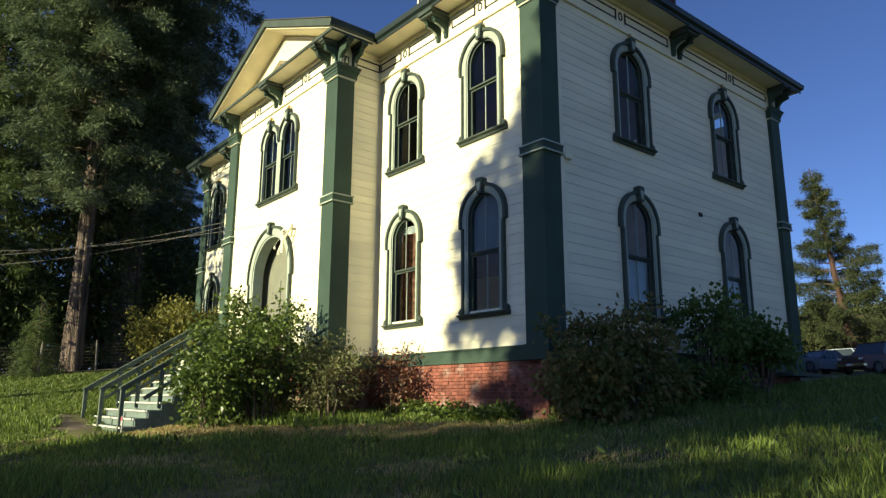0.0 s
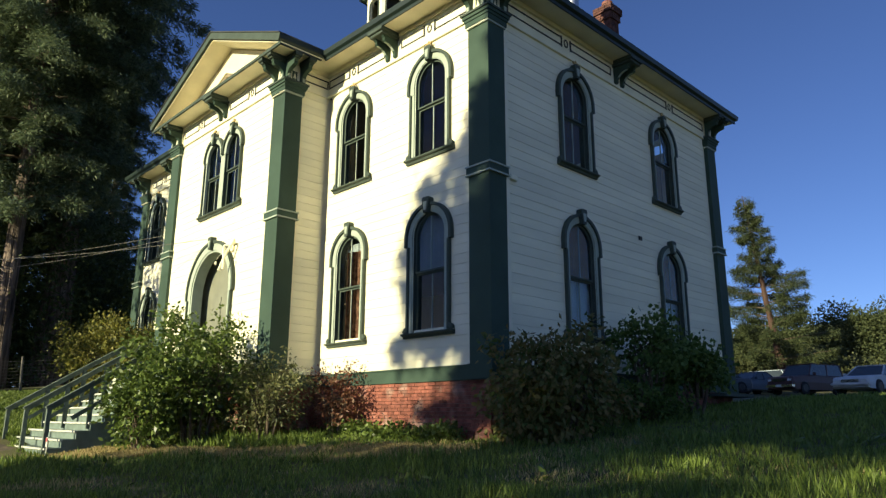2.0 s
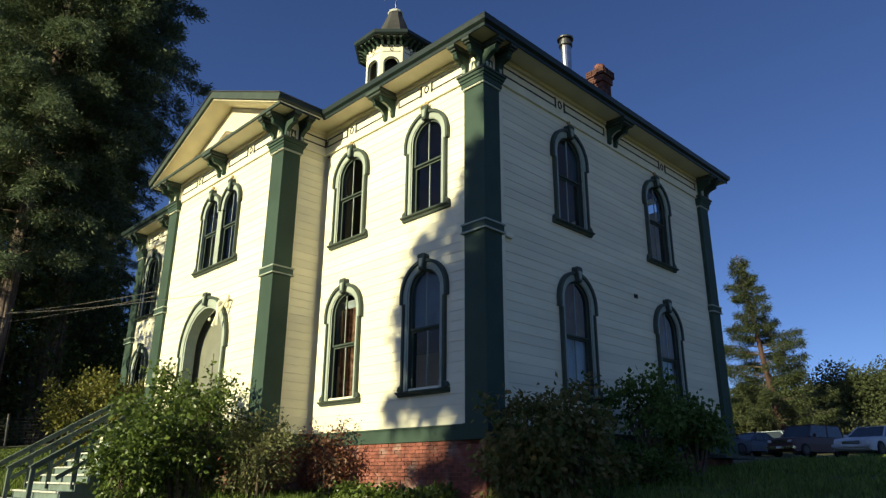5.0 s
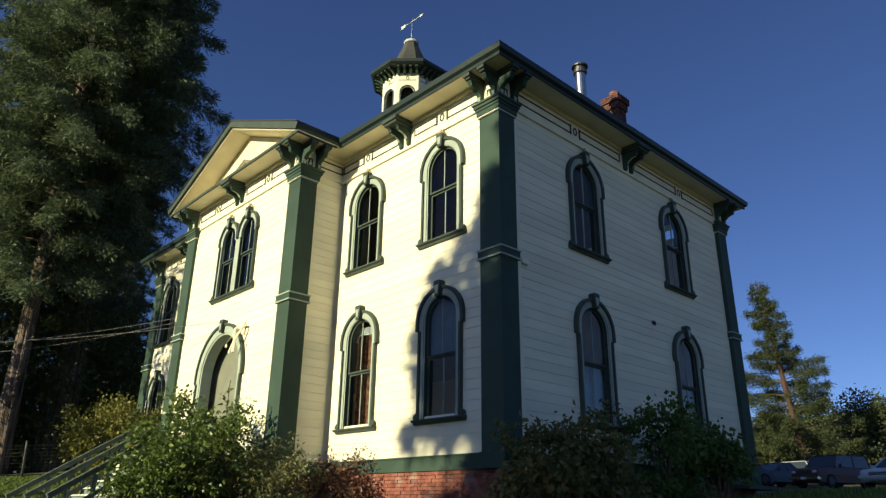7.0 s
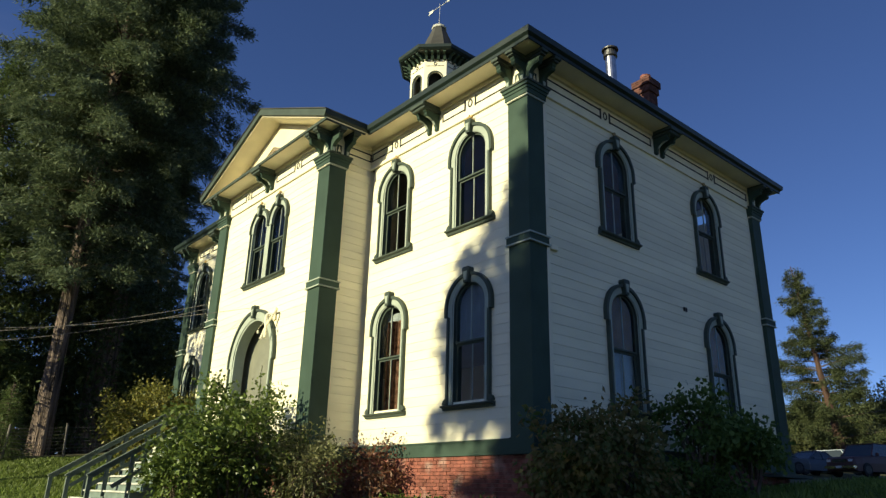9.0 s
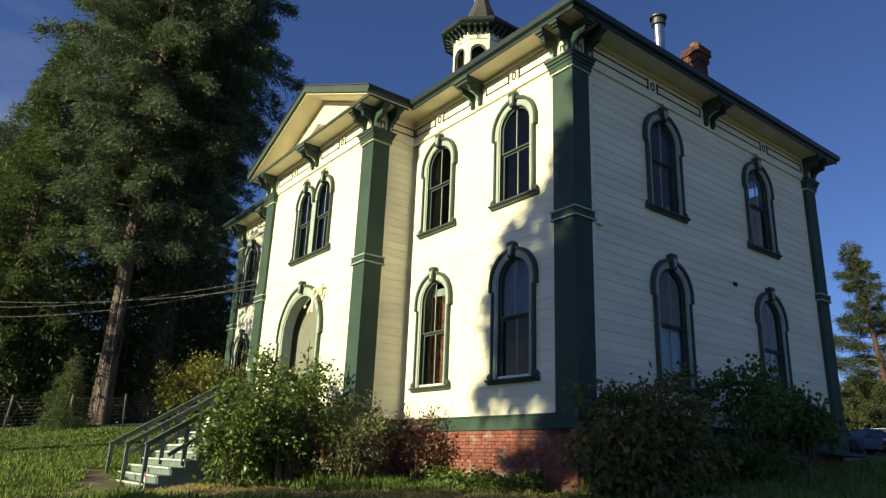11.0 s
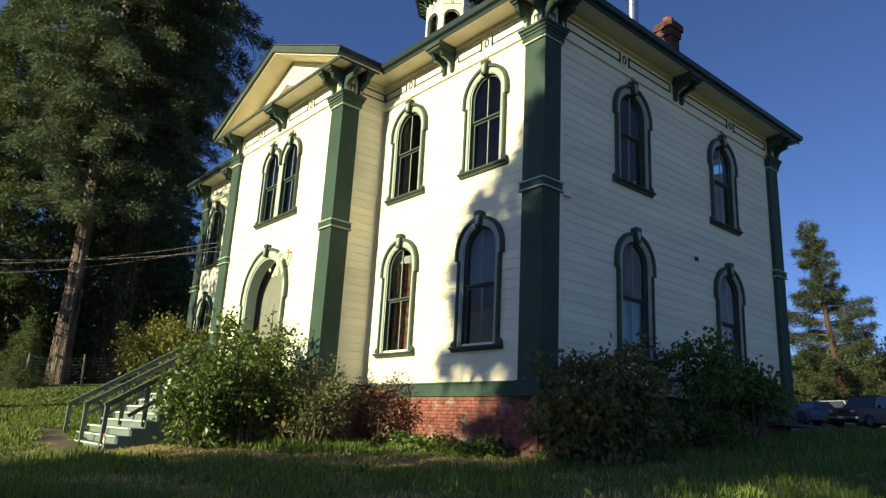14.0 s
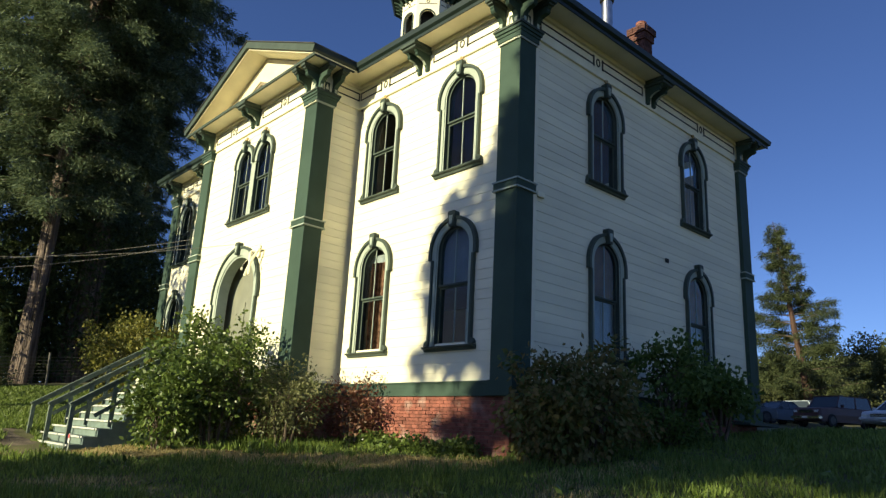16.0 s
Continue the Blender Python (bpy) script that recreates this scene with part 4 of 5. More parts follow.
make_bush("shrub", "leafy green shrub beside the wooden stairs", (-6.45, -2.95, height(-6.45, -2.95)), 1.9, 1.8, 3.15, 360, 30, 0.12, 0.034, L_GREEN, 4, 9)
make_bush("shrub", "lower leafy green shrub at the foot of the stairs", (-6.5, -4.1, height(-6.5, -4.1)), 1.15, 1.05, 1.9, 130, 28, 0.12, 0.034, L_GREEN, 6, 6)
make_bush("shrub", "sparse olive shrub against the porch corner", (-5.0, -2.0, height(-5.0, -2.0)), 1.0, 0.9, 2.0, 150, 26, 0.11, 0.020, L_OLIVE, 8, 7, 0.1, 0.02, 0.12)
make_bush("shrub", "thin reddish shrub in front of the brick base", (-4.45, -0.55, height(-4.45, -0.5)), 1.05, 0.45, 1.7, 80, 22, 0.09, 0.022, L_RED, 12, 8, 0.0, 0.0, 0.11)
make_bush("shrub", "dark camellia shrub with bronze new leaves by the side wall", (1.35, 0.3, height(1.35, 0.5) - 0.05), 1.05, 1.75, 2.25, 235, 30, 0.13, 0.036, L_BRONZE, 21, 9, 0.2, 0.0, 0.11, 0.9)
make_bush("shrub", "bushy camellia low against the brick corner", (1.15, -0.3, height(1.15, -0.3) - 0.05), 0.75, 1.0, 1.25, 75, 30, 0.13, 0.036, L_BRONZE, 22, 5, 0.2, 0.0, 0.11, 0.9)
for seed, y, ry, z, h, n in ((33, 3.85, 0.85, 0.95, 1.45, 58), (34, 5.95, 1.6, 0.5, 1.4, 112)):
    b2 = make_bush("shrub", "dark glossy spreading shrub under the side windows", (1.25, y, height(1.25, y) + z), 0.95, ry, h, n, 32, 0.125, 0.046, L_DARK, seed, 5, 0.2, 0.05, 0.13, 0.6)
    bm = bmesh.new()
    for k in range(3):
        tube(bm, (0.1 * k - 0.1, 0.5 * k - 0.5, 0.35), (0.0, 0.15 * k - 0.15, -0.1 - z), 0.03, 0.055, 6)
    part("trunk", bm, M_WOOD, b2)
make_bush("shrub", "dense dark shrub low against the foundation", (1.2, 3.95, height(1.2, 3.95) - 0.05), 0.7, 1.3, 1.0, 75, 34, 0.10, 0.032, L_DARK, 35, 5, 0.2, 0.0, 0.13)
make_bush("shrub", "rounded yellow-green shrub beyond the stairs", (-16.4, -1.45, height(-16.4, -1.45)), 2.0, 2.0, 3.1, 330, 40, 0.12, 0.035, L_AMBER, 41, 6, 0.45, 0.0, 0.16)

# ivy and weeds along the foot of the wall
rng = np.random.default_rng(5)
pts = np.array([(x, -0.22 - 0.45 * rng.random(), 0) for x in rng.uniform(-4.6, -0.6, 150)])
pts[:, 2] = [height(p[0], p[1]) + 0.05 + 0.22 * rng.random() * (0.4 + 0.6 * math.sin(p[0] * 2.1) ** 2) for p in pts]
tagged(scatter_leaves("weeds", pts, 0.08, 22, 0.10, 0.035, L_GREEN, None, rng, -0.3), "low green weeds along the brick base", "weeds", kind="stuff")

# ---- grass ----
def grass(name, label, count, area, material, hmin, hmax, keep, seed, width=0.008, thin=True):
    rng = np.random.default_rng(seed)
    x, y = rng.uniform(area[0], area[1], count), rng.uniform(area[2], area[3], count)
    d = np.hypot(x - EYE[0], y - EYE[1])
    tall = np.array([noise.noise((a * 0.55, b * 0.55, seed)) + 0.4 * noise.noise((a * 2.3, b * 2.3, seed)) for a, b in zip(x, y)])
    ok = (rng.random(count) < (np.clip((9.0 / np.maximum(d, 3)) ** 1.3, 0.12, 1) if thin else 1.0)) & np.array([keep(a, b) for a, b in zip(x, y)]) & (d > 0.8)
    inside = ((x > LEFT) & (x < -0.02) & (y > -0.02)) | ((x > BAY_L) & (x < BAY_R) & (y > BAY_Y)) | ((x > ST_L - 0.05) & (x < ST_R + 0.02) & (y > -5.4) & (y < 0))
    ok &= ~inside
    x, y, tall, d = x[ok], y[ok], tall[ok], d[ok]
    z = np.array([height(a, b) for a, b in zip(x, y)])
    n = len(x)
    way = unit(np.stack([rng.normal(0, 0.35, n), rng.normal(0, 0.35, n), np.ones(n)], 1))
    side = unit(np.cross(way, rng.normal(0, 1, (n, 3))))
    ln = (hmin + (hmax - hmin) * np.clip(0.45 + tall, 0.0, 1.2)) * rng.uniform(0.5, 1.2, n)
    ob = leaf_cloud(name, np.stack([x, y, z - 0.02], 1), way, side, ln, width * np.clip(d / 9, 0.8, 4.5), material, None, 0.6)
    return tagged(ob, label, "grass", kind="stuff")


def straw_zone(x, y):
    low = -2.95 + 0.42 * x
    edge = min(x + 8.6, 0.9 - x, y - low, low + 2.3 - y)
    return edge + 0.75 * noise.noise((x * 0.9, y * 0.9, 3.1)) + 0.5 * noise.noise((x * 3.3, y * 3.3, 1.7)) > 0.35


def worn(x, y):
    return noise.noise((x * 0.5, y * 0.5, 9.1)) > 0.12


def path_zone(x, y):
    rough = 0.5 * noise.noise((x * 1.3, y * 1.3, 2.2))
    return -12.8 + 2 * rough < x < -7.7 and -6.3 + rough < y < -5.6 + rough


grass("grass", "long green lawn grass in tufts", 520000, (-16, 18, -15, 16), L_GRASS, 0.06, 0.27, lambda x, y: not path_zone(x, y) and (not straw_zone(x, y) or (int(x * 977 + y * 131) % 12 == 0)), 3)
grass("far_grass", "sunny green grass by the wood and car park", 230000, (-22, 14, 12, 43), L_GRASS, 0.12, 0.32, lambda x, y: True, 7, 0.010, False)
grass("dry_grass", "straw-coloured dry grass in front of the stairs", 130000, (-10, 12, -8, 3), L_STRAW, 0.04, 0.13, lambda x, y: (straw_zone(x, y) and x < 0.3) or (worn(x, y) and int(x * 733 + y * 977) % 2 == 0), 9, 0.006)
grass("dry_patch", "thick mat of straw-coloured grass before the shrubs", 220000, (-9, 0.6, -6.2, -0.6), L_STRAW, 0.05, 0.17, lambda x, y: straw_zone(x, y), 17, 0.008)
grass("side_lawn", "bright green grass towards the wood", 230000, (-22.5, -9.5, -9.0, -0.5), L_LAWN, 0.07, 0.20, lambda x, y: not path_zone(x, y), 13, 0.009)
grass("tall_grass", "tall green grass under the shrubs", 9000, (-7.3, -3.4, -4.6, -1.2), L_GRASS, 0.14, 0.46, lambda x, y: y > -1.25 + 0.42 * x and noise.noise((x * 1.8, y * 1.8, 5.5)) > 0.0, 23, 0.009)
rng = np.random.default_rng(77)
wx, wy = rng.uniform(-6, 9, 60), rng.uniform(-6.5, 3, 60)
wz = np.array([height(a, b) for a, b in zip(wx, wy)])
okw = ~((wx < 0.1) & (wy > -1.5))
tagged(scatter_leaves("lawn_weeds", np.stack([wx, wy, wz + 0.06], 1)[okw], 0.05, 10, 0.16, 0.03, L_GREEN, None, rng, -0.5), "broad-leaved weeds scattered in the lawn", "weeds", kind="stuff")
dirt = bmesh.new()
M_DIRT = mat("bare_path_soil", (0.135, 0.105, 0.075), 0.95, vary=0.3, scale=3, fine=40, bump=0.6)
cols = []
for i in range(25):
    x = -19 + i * 0.5
    w0, w1 = -6.95 + 0.25 * math.sin(x * 1.7), -5.5 + 0.15 * math.sin(x * 2.3)
    cols.append([dirt.verts.new((x, w0 + (w1 - w0) * j / 4, height(x, w0 + (w1 - w0) * j / 4) + (0.015 if 0 < j < 4 else -0.02))) for j in range(5)])
for a, b in zip(cols, cols[1:]):
    for j in range(4):
        dirt.faces.new((a[j], b[j], b[j + 1], a[j + 1]))
tagged(new("footpath", finish("footpath", dirt, M_DIRT, True)), "bare earth footpath to the stairs", "path", kind="structure")

# ---- big trees ----
def make_conifer(name, label, at, tall, crown0, reach, branches, per_branch, leaf_len, leaf_w, material, seed, trunk_r=0.65, droop=0.35, lean=(0, 0), power=0.8, low=0.45, bark=None, gap=0.0, spread=0.28, whorl=1):
    """A tapered trunk, whorls of drooping limbs and needle sprays along them."""
    rng = np.random.default_rng(seed)
    tree = thing(name, label, "tree", "conifers", at=at)
    bm = bmesh.new()
    n, prev = 10, None
    axis = lambda f: Vector((lean[0] * f, lean[1] * f, tall * f))
    rings = []
    for i in range(n + 1):
        f = i / n
        r = trunk_r * (1 - f) ** 0.85 + 0.03 + (0.35 * trunk_r * math.exp(-f * 40))
        c = axis(f) + Vector((0, 0, -0.4 if i == 0 else 0))
        rings.append([bm.verts.new(c + Vector((math.cos(a), math.sin(a), 0)) * r * (1 + 0.06 * math.sin(9 * a + 0.4 * i) + 0.05 * math.sin(4 * a))) for a in [2 * math.pi * k / 36 for k in range(36)]])
    for a, b in zip(rings, rings[1:]):
        for k in range(36):
            bm.faces.new((a[k], a[(k + 1) % 36], b[(k + 1) % 36], b[k]))
    part("trunk", bm, bark or M_BARK, tree, smooth=True)
    limbs = bmesh.new()
    bases, ways = [], []
    for b in range(branches):
        f = crown0 + (0.985 - crown0) * ((b // whorl * whorl + rng.random() * (1 if whorl == 1 else 0.5 * whorl)) / branches) ** 0.9
        if gap and rng.random() < gap:
            continue
        rel = (f - crown0) / (1 - crown0)
        ln = reach * ((1 - rel) ** power * min(1.0, low + 2.2 * rel) + 0.06) * rng.uniform(0.55, 1.15)
        a = b * 2.399 + rng.uniform(-0.4, 0.4)
        root = np.array(axis(f))
        out = np.array([math.cos(a), math.sin(a), 0.0])
        s = np.linspace(0, 1, 6)
        line = root + out * (ln * s)[:, None] + np.array([0, 0, 1.0]) * (ln * (0.18 * s - droop * s ** 2))[:, None]
        rod(limbs, line, [(0.03 + 0.008 * ln) * (1 - k / 6) for k in range(6)])
        m = max(6, int(per_branch * ln / reach))
        u = rng.uniform(0.22, 1.03, m) ** 0.8
        c = np.stack([np.interp(u, s, line[:, j]) for j in range(3)], 1)
        across = np.array([-out[1], out[0], 0.0])
        w = ln * 0.30 * (1.05 - u) + 0.12
        offs = rng.uniform(-1, 1, m) * w
        c = c + across * offs[:, None] + np.array([0, 0, -1]) * (np.abs(offs) * 0.35 + rng.exponential(0.14, m))[:, None] + rng.normal(0, 0.06, (m, 3))
        bases.append(c)
        ways.append(unit(out * 0.7 + across * np.sign(offs)[:, None] * 0.6 + rng.normal(0, 0.35, (m, 3)) - np.array([0, 0, 0.35])))
    tagged(part("branch_frame", limbs, M_WOOD, tree), kind="stuff")
    tips, out = np.concatenate(bases), np.concatenate(ways)
    k = 5
    t = np.repeat(tips, k, axis=0) + rng.normal(0, spread * 0.5, (len(tips) * k, 3))
    way = unit(np.repeat(out, k, axis=0) + rng.normal(0, 0.32, (len(tips) * k, 3)))
    side = unit(np.cross(way, np.array([0, 0, 1.0]) + rng.normal(0, 0.5, way.shape)))
    kk = rng.uniform(0.6, 1.3, len(t))
    leaf_cloud("foliage", t, way, side, leaf_len * kk, leaf_w * kk, material, tree)
    return tree


r1 = make_conifer("redwood_tree", "towering redwood with a pale furrowed trunk and drooping sprays", (-26.0, -3.1, height(-26.0, -3.1)), 46, 0.17, 6.4, 300, 400, 0.27, 0.030, L_REDWOOD, 1, 0.35)
r2 = make_conifer("redwood_tree", "towering redwood with a bare dark lower trunk", (-28.0, -0.5, height(-28.0, -0.5)), 48, 0.22, 6.2, 280, 380, 0.27, 0.030, L_REDWOOD, 2, 0.66)
for x, y, rz, sc in ((-30.0, -1.9, 200, 0.8), (-35.4, -7.0, 20, 0.45), (-37.5, 4.5, 300, 0.45), (-34.5, 2.0, 100, 0.4)):
    src = r1 if rz % 3 else r2
    c = copy_thing(src, pose(x, y, height(x, y), 0, 0, rz))
    c.scale = (sc, sc, sc)
    tagged(c, "tall redwood at the edge of the dark wood")

h1 = make_conifer("hemlock_tree", "spreading green conifer in front of the redwoods", (-29.6, -7.0, height(-29.6, -7.0)), 21, 0.06, 5.0, 170, 240, 0.26, 0.026, L_HEMLOCK, 31, 0.3, 0.30)
for x, y, rz, sc in ((-33.0, -8.8, 250, 0.8), (-36.0, -11.5, 60, 0.95)):
    c = copy_thing(h1, pose(x, y, height(x, y), 0, 0, rz))
    c.scale = (sc, sc, sc)

# dark understorey of the wood
rng = np.random.default_rng(15)
und = []
while len(und) < 2600:
    x, y, z = rng.uniform(-40, -26.5), rng.uniform(-10, 22), rng.uniform(0, 9)
    if z < 9.0 * (0.55 + 0.45 * noise.noise((x * 0.2, y * 0.2, 4.0))) + 1.0 - (x + 26.5) * -0.05:
        und.append((x, y, height(x, y) + z))
tagged(scatter_leaves("forest_understorey", np.array(und), 0.55, 80, 0.28, 0.045, L_FOREST, None, rng, 0.3), "dense dark undergrowth of the redwood wood", "forest", kind="stuff")
for i, (x, y, rx, h) in enumerate(((-29.0, -8.4, 2.6, 6.0), (-29.5, -5.6, 2.2, 4.8))):
    make_bush("understorey_tree", "green leafy young tree under the redwoods", (x, y, height(x, y)), rx, rx, h, 300, 34, 0.15, 0.035, L_HEMLOCK, 60 + i, 5, 0.3, 0.0, 0.28)
make_conifer("fir_sapling", "small feathery conifer sapling at the wire fence", (-22.9, -5.0, height(-22.9, -5.0)), 2.9, 0.04, 1.2, 60, 110, 0.10, 0.012, L_HEMLOCK, 63, 0.04, 0.25, (0, 0), 0.9, 0.9, None, 0.0, 0.10)

# ---- wire fence ----
M_POST = mat("grey_weathered_post", (0.17, 0.155, 0.135), 0.8, vary=0.2, scale=5, fine=50, bump=0.4)
fence = thing("wire_fence", "rusty wire fence on leaning wooden posts", "fence")
FY = [-26 + 2.1 * i for i in range(13)]
for i, y in enumerate(FY):
    x = -22.3 - 0.03 * y
    m = pose(x, y, height(x, y), random.uniform(-5, 5), random.uniform(-5, 5), random.uniform(0, 90))
    part("post", tube(bmesh.new(), (0, 0, -0.2), (0, 0, 1.35), 0.05, 0.045, 7), M_POST, fence, m=m)
for k in range(9):
    pts = [(-22.3 - 0.03 * y, y, height(-22.3, y) + 0.12 + k * 0.13) for y in FY]
    part("wire", rod(bmesh.new(), pts, [0.007] * len(pts)), M_POST, fence)

# ---- far conifer, thicket and hill on the car-park side ----
make_conifer("cypress_tree", "leaning conifer with layered grey-green limbs behind the cars", (-11.9, 48.0, height(-11.9, 48.0)), 16.6, 0.12, 4.7, 90, 420, 0.26, 0.026, L_PINE, 9, 0.27, 0.03, (-2.0, 0.2), 0.95, 0.95, mat("red_brown_bark", (0.08, 0.045, 0.034), 0.9, vary=0.25, scale=2, fine=10, bump=0.7, stretch=(3, 3, 0.4)), 0.22, 0.26, 4)
rng = np.random.default_rng(19)


def bank(name, label, n, xr, yr, top, per, size, material, seed):
    rg = np.random.default_rng(seed)
    pts = []
    while len(pts) < n:
        x, y = rg.uniform(*xr), rg.uniform(*yr)
        crest = top(x, y) * (0.78 + 0.5 * noise.noise((x * 0.11, y * 0.11, seed)) + 0.2 * noise.noise((x * 0.4, y * 0.4, seed)))
        pts.append((x, y, height(x, y) + max(0.2, crest) * rg.random() ** 0.6))
    return tagged(scatter_leaves(name, np.array(pts), size * 1.6, per, size, size * 0.4, material, None, rg, 0.0), label, "thicket", kind="stuff")


bank("thicket", "pale willow thicket behind the parked cars", 2200, (-32, 24), (54, 62), lambda x, y: 3.3, 34, 0.24, L_WILLOW, 3)
bank("oak_wood", "dark oak wood on the far hillside", 9000, (-40, 50), (97, 112), lambda x, y: 14.5 + 3.5 * math.sin(x * 0.06 + 1), 36, 0.34, L_OAK, 5)
hill = bmesh.new()
rows = []
for j in range(7):
    rows.append([hill.verts.new((x, 130 + j * 30, 2 + (34 + 9 * math.sin(x * 0.012 + 0.8)) * math.sin(min(1, j / 5) * math.pi / 2))) for x in range(-300, 401, 20)])
for a, b in zip(rows, rows[1:]):
    for k in range(len(a) - 1):
        hill.faces.new((a[k], a[k + 1], b[k + 1], b[k]))
tagged(new("hillside", finish("hillside", hill, mat("hill_grass", (0.13, 0.15, 0.05), 0.9, vary=0.25, scale=0.05, fine=1.5), True)), "pale green grassy hillside in the distance", "hill", kind="structure")

# ---- parked vehicles ----
def car_paint(name, col):
    return mat(name, col, 0.38, vary=0.05, scale=2, fine=30, bump=0.02, spec=0.4)


M_TYRE = mat("tyre_rubber", (0.02, 0.02, 0.02), 0.8, vary=0.1)
M_CHROME = mat("chrome", (0.7, 0.7, 0.7), 0.15, metal=1.0, vary=0.05)
M_LAMP = mat("headlamp_lens", (0.6, 0.62, 0.6), 0.1, vary=0.05)
M_CARGLASS = mat("tinted_car_glass", (0.03, 0.04, 0.045), 0.05, vary=0.05, spec=0.8, bump=0)


def loft(bm, sections):
    rings = [[bm.verts.new(p) for p in s] for s in sections]
    for a, b in zip(rings, rings[1:]):
        for i in range(len(a)):
            j = (i + 1) % len(a)
            bm.faces.new((a[i], a[j], b[j], b[i]))
    bm.faces.new(rings[0][::-1])
    bm.faces.new(rings[-1])
    return bm


def make_car(name, label, m, paint, L, W, hood, belt, top, boxy):
    """Nose towards -y. Body shell, glasshouse, wheels, lamps, grille and bumper."""
    car = thing(name, label, "car", "parked cars")

    def sec(y, z1, w, z0=0.28):
        return [(-w, y, z0), (w, y, z0), (w * 1.0, y, (z0 + z1) / 2), (w * 0.96, y, z1 - 0.06), (w * 0.88, y, z1), (-w * 0.88, y, z1), (-w * 0.96, y, z1 - 0.06), (-w, y, (z0 + z1) / 2)]
    h = L / 2
    w = W / 2
    part("body", loft(bmesh.new(), [sec(-h, hood - 0.18, w * 0.86, 0.36), sec(-h + 0.12, hood - 0.05, w * 0.95), sec(-h + 0.6, hood, w), sec(-h * 0.38, belt, w), sec(h * 0.6, belt, w), sec(h - 0.15, belt - 0.02, w * 0.97), sec(h, belt - 0.2, w * 0.9, 0.4)]), paint, car, smooth=False)
    rear = h - 0.12 if boxy else h * 0.62
    a, b = -h * 0.40, -h * 0.40 + (0.45 if boxy else 0.75)
    tw = w * (0.80 if boxy else 0.70)
    cab = [(-w * 0.92, a, belt - 0.01), (w * 0.92, a, belt - 0.01), (w * 0.92, rear, belt - 0.01), (-w * 0.92, rear, belt - 0.01), (-tw, b, top), (tw, b, top), (tw, rear - (0.12 if boxy else 0.6), top), (-tw, rear - (0.12 if boxy else 0.6), top)]
    bm = bmesh.new()
    v = [bm.verts.new(p) for p in cab]
    for f in ((0, 1, 5, 4), (1, 2, 6, 5), (2, 3, 7, 6), (3, 0, 4, 7), (4, 5, 6, 7)):
        bm.faces.new([v[i] for i in f])
    part("cabin_glass", bm, M_CARGLASS, car)
    part("roof", soft_box(-tw - 0.02, tw + 0.02, b - 0.03, rear - (0.1 if boxy else 0.58), top - 0.02, top + 0.04, 0.02), paint, car)
    for s in (-1, 1):
        for fy in (0.0, 0.52, 0.98):
            y0, y1 = a + (rear - a) * fy, b + (cab[6][1] - b) * fy
            part("pillar", tube(bmesh.new(), (s * w * 0.925, y0, belt - 0.02), (s * (tw + 0.005), y1, top), 0.04, 0.035, 6), paint, car)
        part("headlight", soft_box(s * w * 0.68 - 0.14, s * w * 0.68 + 0.14, -h - 0.02, -h + 0.12, hood - 0.32, hood - 0.16, 0.03), M_LAMP, car)
        part("mirror", soft_box(s * (w + 0.1) - 0.09, s * (w + 0.1) + 0.09, a + 0.2, a + 0.32, belt - 0.02, belt + 0.14, 0.03), paint, car)
        for y in (-h + 0.85, h - 0.9):
            wh = part("wheel", lathe(bmesh.new(), ((0.33, -0.11), (0.36, -0.08), (0.36, 0.08), (0.33, 0.11)), (0, 0, 0), 18), M_TYRE, car, m=pose(s * (w - 0.06), y, 0.36, 0, 90, 0))
            part("rim", lathe(bmesh.new(), ((0.20, -0.125), (0.22, -0.11), (0.22, 0.11), (0.20, 0.125)), (0, 0, 0), 12), M_FLUECAP, wh)
    part("grille", soft_box(-w * 0.46, w * 0.46, -h - 0.015, -h + 0.1, hood - 0.34, hood - 0.15, 0.02), M_BLACK, car)
    for k in range(3):
        part("grille_bar", box(bmesh.new(), -w * 0.45, w * 0.45, -h - 0.03, -h - 0.016, hood - 0.31 + k * 0.06, hood - 0.29 + k * 0.06), M_CHROME, car)
    part("bumper", soft_box(-w * 0.97, w * 0.97, -h - 0.12, -h + 0.14, 0.42, 0.56, 0.04), M_CHROME if boxy else paint, car)
    part("number_plate", soft_box(-0.16, 0.16, -h - 0.135, -h - 0.121, 0.43, 0.55, 0.004), M_LAMP, car)
    car.matrix_world = m
    return car


for nm, lb, x, y, rz, col, a in (("suv", "dark maroon boxy off-road car parked on the grass", -5.35, 33.0, -17, (0.075, 0.035, 0.036), (4.6, 1.85, 1.05, 1.10, 1.72, True)), ("sedan", "pale grey saloon car parked on the grass", -0.75, 28.5, -10, (0.50, 0.52, 0.54), (4.7, 1.8, 0.86, 0.95, 1.42, False)), ("sedan", "dark blue car half hidden behind the dark off-road car", -9.9, 36.5, -20, (0.05, 0.075, 0.11), (4.4, 1.75, 0.86, 0.95, 1.42, False)), ("pickup", "pale blue-white car behind the conifer trunk", -9.6, 41.0, 75, (0.35, 0.40, 0.45), (4.8, 1.8, 0.95, 1.02, 1.6, True)), ("sedan", "blue-grey car at the edge of the car park", -11.0, 33.5, -30, (0.07, 0.085, 0.10), (4.4, 1.75, 0.86, 0.95, 1.42, False))):
    make_car(nm, lb, pose(x, y, height(x, y) + 0.02, 0, 0, rz), car_paint("car_paint", col), *a)

# ---- overhead wires ----
wires = thing("service_wires", "thin overhead service wires running to the porch front", "wire")


